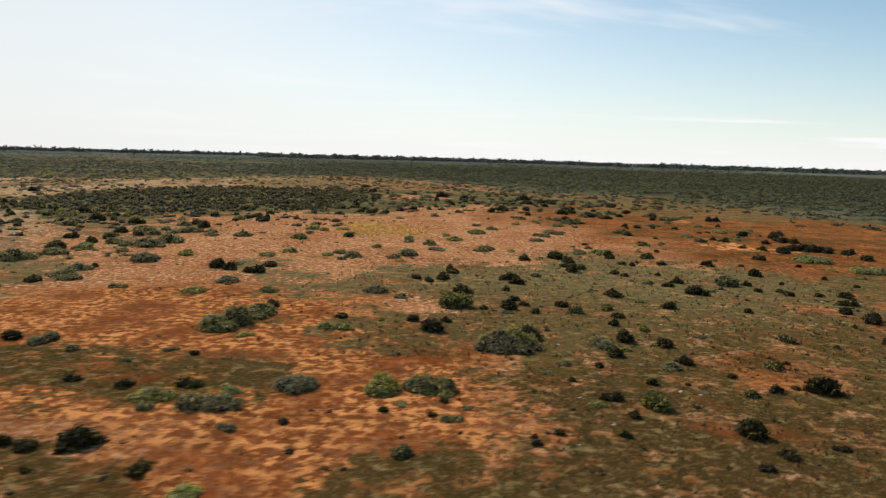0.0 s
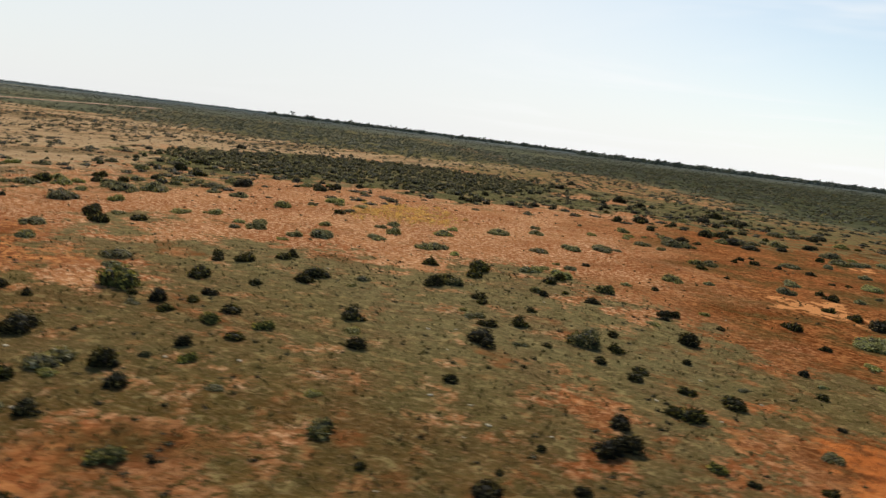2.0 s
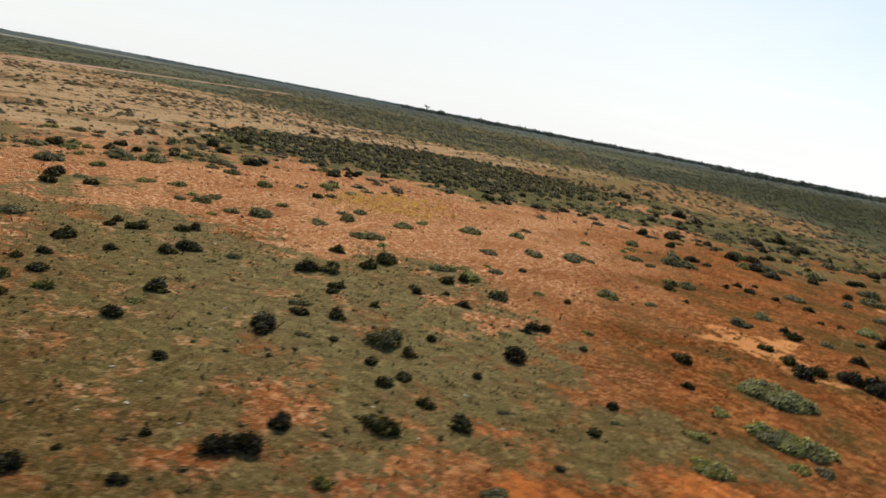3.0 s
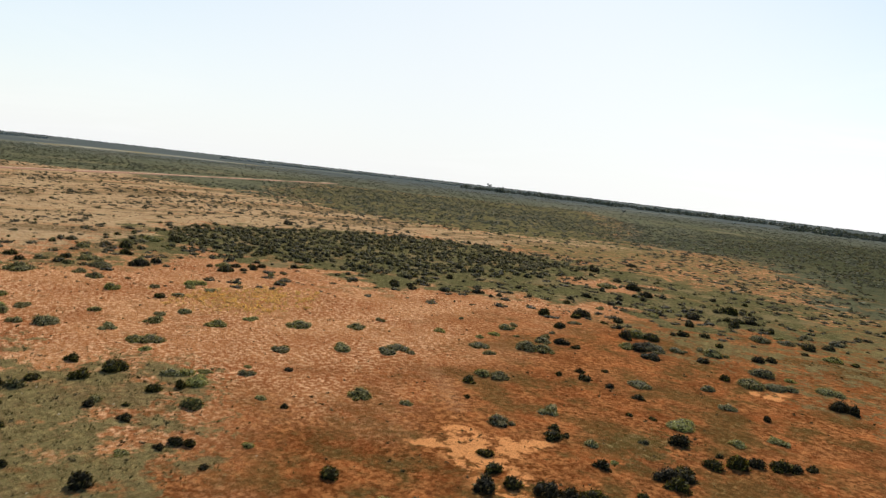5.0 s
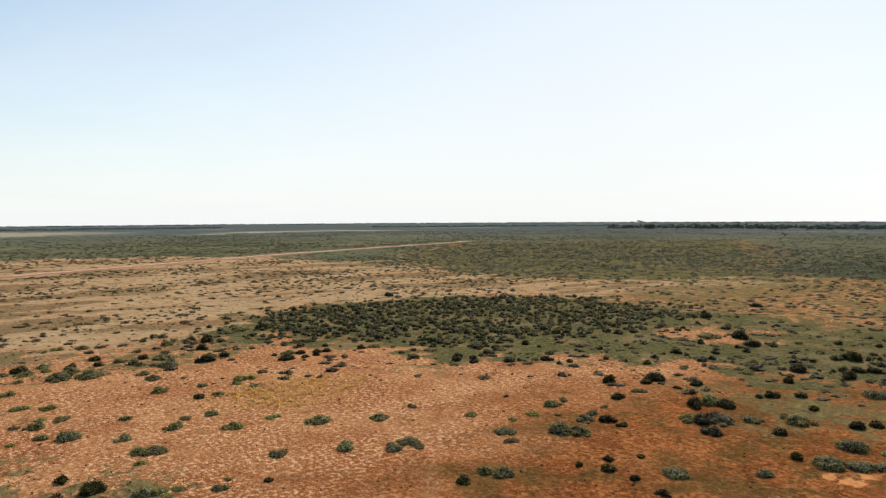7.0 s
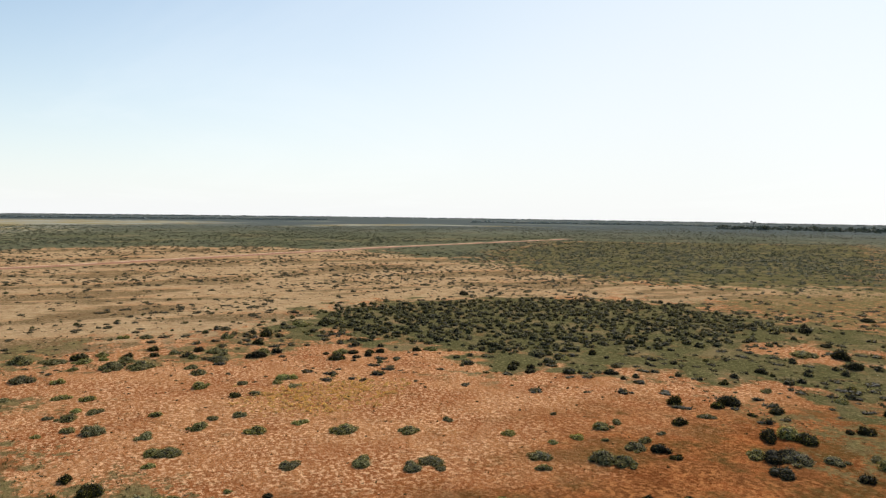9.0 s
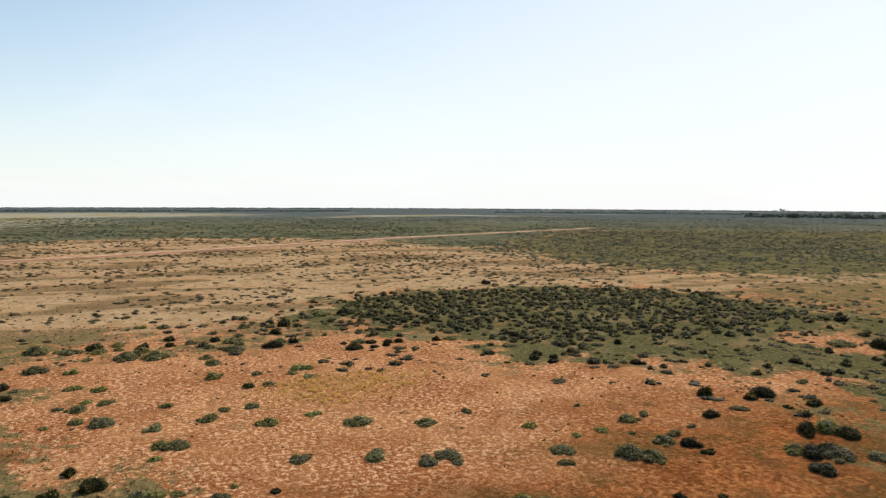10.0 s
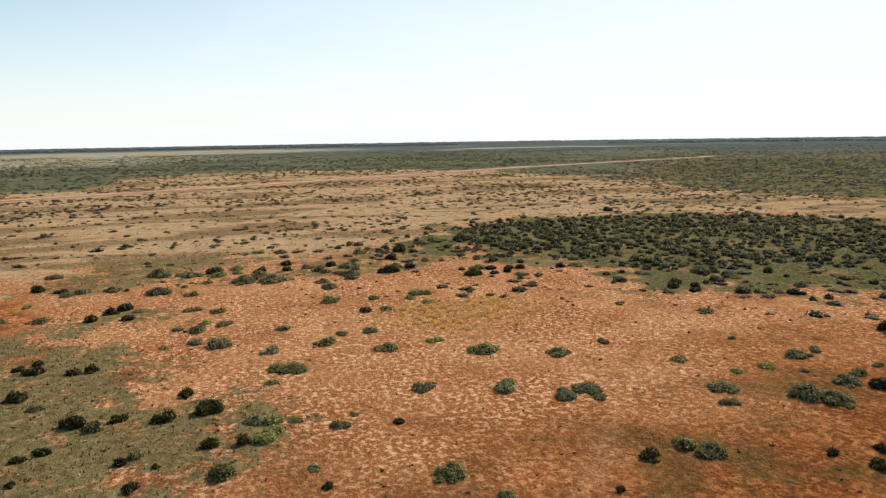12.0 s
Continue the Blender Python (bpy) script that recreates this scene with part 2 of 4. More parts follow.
def ramp_noise(nt, vector, scale, low, high, detail=4, rough=0.6, distort=0.0):
    n = nt.nodes.new("ShaderNodeTexNoise")
    n.inputs["Scale"].default_value, n.inputs["Detail"].default_value = scale, detail
    n.inputs["Roughness"].default_value, n.inputs["Distortion"].default_value = rough, distort
    nt.links.new(vector, n.inputs["Vector"])
    r = nt.nodes.new("ShaderNodeMapRange")
    r.interpolation_type = "SMOOTHSTEP"
    r.inputs[1].default_value, r.inputs[2].default_value = low, high
    nt.links.new(n.outputs[0], r.inputs[0])
    return r.outputs[0]


def blend(nt, k, a, b):
    n = nt.nodes.new("ShaderNodeMixRGB")
    for slot, v in enumerate((k, a, b)):
        if isinstance(v, (int, float)):
            n.inputs[slot].default_value = v
        elif isinstance(v, tuple):
            n.inputs[slot].default_value = (*v, 1)
        else:
            nt.links.new(v, n.inputs[slot])
    return n.outputs[0]


def calc(nt, op, a, b):
    n = nt.nodes.new("ShaderNodeMath")
    n.operation = op
    for slot, v in enumerate((a, b)):
        if isinstance(v, (int, float)):
            n.inputs[slot].default_value = v
        else:
            nt.links.new(v, n.inputs[slot])
    return n.outputs[0]


def soil_material():
    m, nt, bsdf = shader("red_soil")
    pos = nt.nodes.new("ShaderNodeNewGeometry").outputs["Position"]

    def mask(name, noise_out=None, gain=0.9):
        a = nt.nodes.new("ShaderNodeAttribute")
        a.attribute_name = name
        if noise_out is None:
            return a.outputs["Fac"]
        broken = calc(nt, "ADD", a.outputs["Fac"], calc(nt, "MULTIPLY", calc(nt, "SUBTRACT", noise_out, 0.5), gain))
        r = nt.nodes.new("ShaderNodeMapRange")
        r.interpolation_type = "SMOOTHSTEP"
        r.inputs[1].default_value, r.inputs[2].default_value = 0.2, 0.6
        nt.links.new(broken, r.inputs[0])
        return calc(nt, "MULTIPLY", r.outputs[0], calc(nt, "MINIMUM", calc(nt, "MULTIPLY", a.outputs["Fac"], 4.0), 1.0))

    field = ramp_noise(nt, pos, 0.13, 0.30, 0.56, 4, 0.6)
    fleck = calc(nt, "MULTIPLY", ramp_noise(nt, pos, 1.9, 0.50, 0.59, 5, 0.66, 0.15), calc(nt, "ADD", calc(nt, "MULTIPLY", field, 0.7), 0.3))
    fleck_small = ramp_noise(nt, pos, 4.2, 0.52, 0.62, 4, 0.65)
    crumb = ramp_noise(nt, pos, 1.9, 0.56, 0.66, 4, 0.6)
    patch = ramp_noise(nt, pos, 0.07, 0.35, 0.65, 4, 0.55)
    medium = ramp_noise(nt, pos, 0.35, 0.35, 0.68, 5, 0.6)
    grain = ramp_noise(nt, pos, 7.0, 0.3, 0.7, 5, 0.7)
    tuft = ramp_noise(nt, pos, 1.7, 0.48, 0.62, 6, 0.72)
    far_patch = ramp_noise(nt, pos, 0.012, 0.35, 0.65, 5, 0.6)

    soil = blend(nt, patch, SOIL_DARK, SOIL_ORANGE)
    soil = blend(nt, calc(nt, "MULTIPLY", medium, 0.32), soil, SOIL_DEEP)
    soil = blend(nt, calc(nt, "MULTIPLY", mask("rust"), calc(nt, "ADD", 0.84, calc(nt, "MULTIPLY", ramp_noise(nt, pos, 0.045, 0.36, 0.6, 5, 0.65), 0.2))), soil, blend(nt, calc(nt, "MULTIPLY", medium, 0.75), SOIL_RUST, SOIL_DEEP))
    soil = blend(nt, calc(nt, "MULTIPLY", ramp_noise(nt, pos, 0.15, 0.50, 0.62, 6, 0.66, 0.3), 0.4), soil, (0.22, 0.062, 0.018))
    scald = calc(nt, "MULTIPLY", ramp_noise(nt, pos, 0.19, 0.50, 0.62, 6, 0.7, 0.4), mask("rust"))
    soil = blend(nt, calc(nt, "MULTIPLY", scald, 0.42), soil, (0.50, 0.145, 0.042))
    soil = blend(nt, calc(nt, "MULTIPLY", crumb, 0.28), soil, SOIL_DEEP)
    speck = blend(nt, mask("rust"), SOIL_PALE, (0.56, 0.215, 0.068))
    soil = blend(nt, calc(nt, "MULTIPLY", fleck, calc(nt, "SUBTRACT", 0.9, calc(nt, "MULTIPLY", mask("rust"), 0.5))), soil, speck)
    soil = blend(nt, calc(nt, "MULTIPLY", fleck_small, calc(nt, "SUBTRACT", 0.38, calc(nt, "MULTIPLY", mask("rust"), 0.20))), soil, speck)
    soil = blend(nt, calc(nt, "MULTIPLY", mask("mottled"), 0.85), soil, blend(nt, ramp_noise(nt, pos, 0.45, 0.40, 0.60, 5, 0.68), SOIL_DEEP, SOIL_RED))
    bright = ramp_noise(nt, pos, 1.5, 0.47, 0.57, 5, 0.68, 0.2)
    bright = calc(nt, "MULTIPLY", bright, ramp_noise(nt, pos, 0.2, 0.36, 0.56, 4, 0.6))
    soil = blend(nt, calc(nt, "MULTIPLY", calc(nt, "MULTIPLY", bright, calc(nt, "MAXIMUM", mask("mottled"), calc(nt, "MULTIPLY", mask("rust"), 0.42))), 0.9), soil, SOIL_BRIGHT)
    weed = ramp_noise(nt, pos, 0.22, 0.56, 0.72, 6, 0.7)
    soil = blend(nt, calc(nt, "MULTIPLY", weed, 0.55), soil, OLIVE_DARK)
    herb = calc(nt, "MULTIPLY", ramp_noise(nt, pos, 0.11, 0.46, 0.60, 6, 0.7), mask("rust"))
    soil = blend(nt, calc(nt, "MULTIPLY", herb, 0.8), soil, blend(nt, tuft, OLIVE_DARK, OLIVE_LIGHT))
    straw = calc(nt, "MULTIPLY", mask("straw"), ramp_noise(nt, pos, 1.3, 0.46, 0.58, 5, 0.7))
    soil = blend(nt, calc(nt, "MULTIPLY", straw, 0.7), soil, (0.46, 0.25, 0.085))

    lie = nt.nodes.new("ShaderNodeMapping")            # herbage lies in long drifts
    lie.inputs["Scale"].default_value = (2.0, 0.75, 1)
    nt.links.new(pos, lie.inputs["Vector"])
    drift = ramp_noise(nt, lie.outputs[0], 0.026, 0.49, 0.545, 5, 0.6)
    tan = blend(nt, medium, TAN_DARK, TAN_LIGHT)
    tan = blend(nt, calc(nt, "MULTIPLY", ramp_noise(nt, lie.outputs[0], 0.025, 0.46, 0.64, 6, 0.65), 0.5), tan, SOIL_ORANGE)
    tan = blend(nt, calc(nt, "MULTIPLY", drift, 0.8), tan, blend(nt, tuft, MAT_DARK, MAT_LIGHT))
    tan = blend(nt, calc(nt, "MULTIPLY", weed, 0.6), tan, OLIVE_DARK)
    tan = blend(nt, calc(nt, "MULTIPLY", calc(nt, "MULTIPLY", ramp_noise(nt, lie.outputs[0], 0.09, 0.5, 0.62, 5, 0.65), drift), 0.5), tan, MAT_DARK)
    tan = blend(nt, calc(nt, "MULTIPLY", fleck, 0.4), tan, (0.72, 0.50, 0.30))
    tan = blend(nt, calc(nt, "MULTIPLY", crumb, 0.25), tan, SOIL_DARK)
    col = blend(nt, calc(nt, "MULTIPLY", mask("tan", medium), 0.85), soil, tan)

    olive = blend(nt, medium, OLIVE_DARK, OLIVE_LIGHT)
    olive = blend(nt, calc(nt, "MULTIPLY", ramp_noise(nt, pos, 0.07, 0.40, 0.58, 5, 0.6), 0.8), olive, OLIVE_GREEN)
    olive = blend(nt, calc(nt, "MULTIPLY", ramp_noise(nt, pos, 0.15, 0.49, 0.62, 5, 0.65, 0.4), 0.85), olive, OLIVE_BROWN)
    olive = blend(nt, calc(nt, "MULTIPLY", mask("south"), 0.62), olive, blend(nt, ramp_noise(nt, pos, 0.5, 0.40, 0.62, 5, 0.68), OLIVE_DARK, OLIVE_BROWN))
    olive = blend(nt, calc(nt, "MULTIPLY", mask("near_dark"), 0.6), olive, blend(nt, tuft, (0.040, 0.026, 0.008), (0.096, 0.058, 0.016)))
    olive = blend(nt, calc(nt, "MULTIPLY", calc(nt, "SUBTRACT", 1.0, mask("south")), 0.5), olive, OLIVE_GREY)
    olive = blend(nt, calc(nt, "MULTIPLY", ramp_noise(nt, pos, 0.9, 0.46, 0.60, 5, 0.7), 0.5), olive, OLIVE_DARK)
    olive = blend(nt, calc(nt, "MULTIPLY", ramp_noise(nt, pos, 1.1, 0.53, 0.63, 6, 0.72, 0.4), 0.5), olive, OLIVE_STRAW)
    olive = blend(nt, calc(nt, "MULTIPLY", fleck_small, 0.12), olive, SOIL_PALE)
    olive = blend(nt, calc(nt, "MULTIPLY", ramp_noise(nt, pos, 0.10, 0.565, 0.68, 6, 0.68), 0.75), olive, blend(nt, medium, SOIL_DARK, SOIL_DEEP))
    olive = blend(nt, calc(nt, "MULTIPLY", calc(nt, "MULTIPLY", ramp_noise(nt, pos, 0.55, 0.56, 0.66, 5, 0.65), mask("south")), 0.5), olive, SOIL_DARK)
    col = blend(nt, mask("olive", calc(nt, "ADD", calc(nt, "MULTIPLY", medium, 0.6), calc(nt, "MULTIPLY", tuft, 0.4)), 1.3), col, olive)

    green = blend(nt, tuft, GREEN_DARK, GREEN_LIGHT)
    green = blend(nt, calc(nt, "MULTIPLY", ramp_noise(nt, pos, 0.1, 0.48, 0.66, 5, 0.65), 0.45), green, TAN_DARK)
    col = blend(nt, mask("green", ramp_noise(nt, pos, 0.12, 0.38, 0.66, 5, 0.68), 0.75), col, green)

    scrub = blend(nt, ramp_noise(nt, pos, 0.22, 0.42, 0.60, 6, 0.75), SCRUB_DARK, SCRUB_LIGHT)
    scrub = blend(nt, calc(nt, "MULTIPLY", far_patch, 0.5), scrub, SCRUB_GREY)
    clearing = ramp_noise(nt, pos, 0.018, 0.52, 0.62, 5, 0.6)
    scrub = blend(nt, calc(nt, "MULTIPLY", clearing, 0.25), scrub, TAN_DARK)
    scrub = blend(nt, calc(nt, "MULTIPLY", ramp_noise(nt, pos, 0.11, 0.58, 0.68, 6, 0.7), 0.3), scrub, TAN_DARK)
    col = blend(nt, mask("scrub", medium, 0.4), col, scrub)
    col = blend(nt, calc(nt, "MULTIPLY", mask("dense"), 0.9), col, blend(nt, medium, SCRUB_DENSE, SCRUB_DARK))
    # far ground turns blue grey, haze painted as base colour
    col = blend(nt, mask("woods"), col, blend(nt, calc(nt, "MULTIPLY", ramp_noise(nt, pos, 0.0035, 0.55, 0.64, 4, 0.55), 0.55), HAZE_FLOOR, SCRUB_PALE))

    clay = blend(nt, calc(nt, "MULTIPLY", fleck_small, 0.6), CLAY, SOIL_BRIGHT)
    col = blend(nt, mask("clay", ramp_noise(nt, pos, 0.55, 0.40, 0.62, 6, 0.65), 1.7), col, clay)
    col = blend(nt, calc(nt, "MULTIPLY", mask("blaze", ramp_noise(nt, pos, 0.4, 0.36, 0.64, 6, 0.68), 1.2), 0.6), col, blend(nt, tuft, (0.66, 0.19, 0.044), SOIL_DARK))
    col = blend(nt, calc(nt, "MULTIPLY", mask("trail"), calc(nt, "ADD", calc(nt, "MULTIPLY", fleck_small, 0.4), 0.4)), col, SOIL_PALE)
    col = blend(nt, mask("field"), col, blend(nt, far_patch, FIELD, OLIVE_STRAW))
    col = blend(nt, calc(nt, "MULTIPLY", grain, 0.22), col, SOIL_GRIT)
    nt.links.new(col, bsdf.inputs["Base Color"])
    bsdf.inputs["Roughness"].default_value = 0.95
    bsdf.inputs["Specular IOR Level"].default_value = 0.0
    bump = nt.nodes.new("ShaderNodeBump")
    bump.inputs["Strength"].default_value, bump.inputs["Distance"].default_value = 0.75, 0.12
    nt.links.new(calc(nt, "ADD", calc(nt, "MULTIPLY", tuft, 0.7), calc(nt, "MULTIPLY", grain, 0.4)), bump.inputs["Height"])
    nt.links.new(bump.outputs[0], bsdf.inputs["Normal"])
    return m


SOIL_DARK, SOIL_ORANGE, SOIL_DEEP, SOIL_RUST = (0.34, 0.114, 0.038), (0.46, 0.198, 0.078), (0.160, 0.046, 0.013), (0.092, 0.028, 0.008)
SOIL_PALE, SOIL_BRIGHT, SOIL_GRIT = (0.82, 0.485, 0.265), (0.82, 0.345, 0.115), (0.10, 0.045, 0.017)
TAN_DARK, TAN_LIGHT = (0.345, 0.235, 0.125), (0.54, 0.39, 0.215)
OLIVE_DARK, OLIVE_LIGHT, OLIVE_STRAW = (0.068, 0.049, 0.015), (0.195, 0.142, 0.052), (0.40, 0.30, 0.125)
SOIL_RED = (0.25, 0.064, 0.016)
OLIVE_GREY = (0.225, 0.188, 0.092)
OLIVE_GREEN, OLIVE_BROWN = (0.130, 0.106, 0.030), (0.138, 0.070, 0.022)
GREEN_DARK, GREEN_LIGHT = (0.090, 0.086, 0.034), (0.230, 0.202, 0.092)
MAT_DARK, MAT_LIGHT = (0.085, 0.075, 0.034), (0.205, 0.168, 0.086)
SCRUB_DENSE = (0.048, 0.054, 0.026)
# first tone: blue grey of distant haze; second: pale streaks of open ground
HAZE_FLOOR, SCRUB_PALE = (0.098, 0.118, 0.116), (0.22, 0.225, 0.19)
SCRUB_DARK, SCRUB_LIGHT, SCRUB_GREY = (0.076, 0.084, 0.044), (0.155, 0.157, 0.084), (0.145, 0.146, 0.100)
FIELD = (0.43, 0.42, 0.35)
CLAY = (0.69, 0.295, 0.108)


def foliage_material(name, dark, light, tip=None, tips=0.85, thin=0.12):
    """Small leaves: each one has its own tone, and each plant its own."""
    m, nt, bsdf = shader(name)
    island = nt.nodes.new("ShaderNodeNewGeometry").outputs["Random Per Island"]
    plant = nt.nodes.new("ShaderNodeObjectInfo").outputs["Random"]
    col = blend(nt, island, dark, light)
    if tip:
        over = nt.nodes.new("ShaderNodeMath")
        over.operation = "GREATER_THAN"
        over.inputs[1].default_value = tips
        nt.links.new(island, over.inputs[0])
        col = blend(nt, over.outputs[0], col, tip)
    hue = nt.nodes.new("ShaderNodeHueSaturation")
    nt.links.new(col, hue.inputs["Color"])
    for slot, low, high in (("Value", 0.72, 1.25), ("Saturation", 0.8, 1.12), ("Hue", 0.485, 0.512)):
        r = nt.nodes.new("ShaderNodeMapRange")
        r.inputs[3].default_value, r.inputs[4].default_value = low, high
        nt.links.new(plant, r.inputs[0])
        nt.links.new(r.outputs[0], hue.inputs[slot])
    nt.links.new(hue.outputs[0], bsdf.inputs["Base Color"])
    bsdf.inputs["Roughness"].default_value = 0.7
    bsdf.inputs["Specular IOR Level"].default_value = 0.12
    glow = nt.nodes.new("ShaderNodeBsdfTranslucent")
    warm = nt.nodes.new("ShaderNodeMixRGB")            # light that comes through a leaf is yellower
    warm.blend_type = "MULTIPLY"
    warm.inputs[0].default_value, warm.inputs[2].default_value = 1.0, (1.4, 1.28, 0.65, 1)
    nt.links.new(hue.outputs[0], warm.inputs[1])
    nt.links.new(warm.outputs[0], glow.inputs[0])
    both = nt.nodes.new("ShaderNodeMixShader")
    both.inputs[0].default_value = thin
    nt.links.new(bsdf.outputs[0], both.inputs[1])
    nt.links.new(glow.outputs[0], both.inputs[2])
    nt.links.new(both.outputs[0], nt.nodes["Material Output"].inputs[0])
    return m


def bark_material():
    m, nt, bsdf = shader("grey_bark")
    pos = nt.nodes.new("ShaderNodeNewGeometry").outputs["Position"]
    nt.links.new(blend(nt, ramp_noise(nt, pos, 18, 0.3, 0.7), (0.07, 0.05, 0.035), (0.17, 0.13, 0.1)), bsdf.inputs["Base Color"])
    bsdf.inputs["Roughness"].default_value = 0.9
    return m


def track_material():
    m, nt, bsdf = shader("track_dust")
    pos = nt.nodes.new("ShaderNodeNewGeometry").outputs["Position"]
    a = nt.nodes.new("ShaderNodeAttribute")
    a.attribute_name = "wheel"
    col = blend(nt, ramp_noise(nt, pos, 0.08, 0.3, 0.7), (0.25, 0.080, 0.026), (0.32, 0.125, 0.045))
    col = blend(nt, a.outputs["Fac"], col, (0.74, 0.52, 0.31))
    col = blend(nt, calc(nt, "MULTIPLY", ramp_noise(nt, pos, 0.6, 0.45, 0.7), 0.4), col, (0.27, 0.14, 0.07))
    nt.links.new(col, bsdf.inputs["Base Color"])
    bsdf.inputs["Roughness"].default_value = 0.95
    return m


SOIL = soil_material()
LEAF_DARK = foliage_material("dark_leaves", (0.011, 0.010, 0.0035), (0.056, 0.048, 0.016), (0.20, 0.165, 0.055), 0.84, 0.35)
LEAF_GREY = foliage_material("grey_leaves", (0.110, 0.098, 0.036), (0.30, 0.266, 0.105), (0.46, 0.41, 0.21), 0.85, 0.32)
LEAF_LIGHT = foliage_material("pale_leaves", (0.138, 0.133, 0.048), (0.37, 0.352, 0.145), (0.50, 0.475, 0.25), 0.82, 0.28)
LEAF_YELLOW = foliage_material("yellow_tipped_leaves", (0.04, 0.044, 0.014), (0.16, 0.15, 0.055), (0.36, 0.29, 0.09), 0.8, 0.25)
LEAF_THICKET = foliage_material("thicket_leaves", (0.038, 0.035, 0.016), (0.118, 0.105, 0.050), (0.25, 0.22, 0.115), 0.87, 0.35)
LEAF_DULL = foliage_material("dull_saltbush_leaves", (0.066, 0.057, 0.025), (0.18, 0.153, 0.072), (0.33, 0.285, 0.15), 0.87, 0.35)
# leaves of the far trees, with the blue of distance haze mixed into their colour
LEAF_HAZED = foliage_material("hazed_woodland_leaves", (0.09, 0.115, 0.122), (0.19, 0.225, 0.232))
STRAW_LEAF = foliage_material("straw", (0.46, 0.27, 0.08), (0.78, 0.52, 0.18), thin=0.5)
WEED_LEAF = foliage_material("weed_leaves", (0.026, 0.025, 0.009), (0.135, 0.110, 0.040))
# near-black colour of the crown cores, standing in for shade between the leaves
SHADE_CORE = foliage_material("inner_shade", (0.012, 0.0105, 0.0045), (0.030, 0.026, 0.011))
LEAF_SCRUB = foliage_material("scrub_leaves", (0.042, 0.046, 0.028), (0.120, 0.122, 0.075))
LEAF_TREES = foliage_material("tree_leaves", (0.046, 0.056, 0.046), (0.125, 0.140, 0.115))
BARK = bark_material()
TRACK = track_material()


# ---------------------------------------------------------------- mesh helpers
def mesh_from(name, verts, faces, material, smooth=False, slots=None):
    me = bpy.data.meshes.new(name)
    me.from_pydata(np.asarray(verts).tolist(), [], faces)
    me.materials.append(material)
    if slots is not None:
        me.materials.append(SHADE_CORE)
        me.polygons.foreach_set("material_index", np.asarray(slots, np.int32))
    if smooth:
        me.polygons.foreach_set("use_smooth", [True] * len(me.polygons))
    return me


def part(name, me, parent, label=""):
    ob = new(name, me)
    ob.parent = parent
    return tagged(ob, label)


def dome(r, segments, rings):
    """Upper part of a rough ball, its foot a little below z = 0."""
    verts, faces = [(0, 0, r)], []
    for i in range(1, rings + 1):
        a = i / rings * 1.75
        for j in range(segments):
            b = (j + 0.5 * (i % 2)) / segments * 2 * math.pi
            verts.append((r * math.sin(a) * math.cos(b), r * math.sin(a) * math.sin(b), r * math.cos(a)))
    for j in range(segments):
        faces.append((0, 1 + j, 1 + (j + 1) % segments))
    for i in range(rings - 1):
        for j in range(segments):
            p, q = 1 + i * segments, 1 + (i + 1) * segments
            faces.append((p + j, q + j, q + (j + 1) % segments, p + (j + 1) % segments))
    return np.array(verts), faces


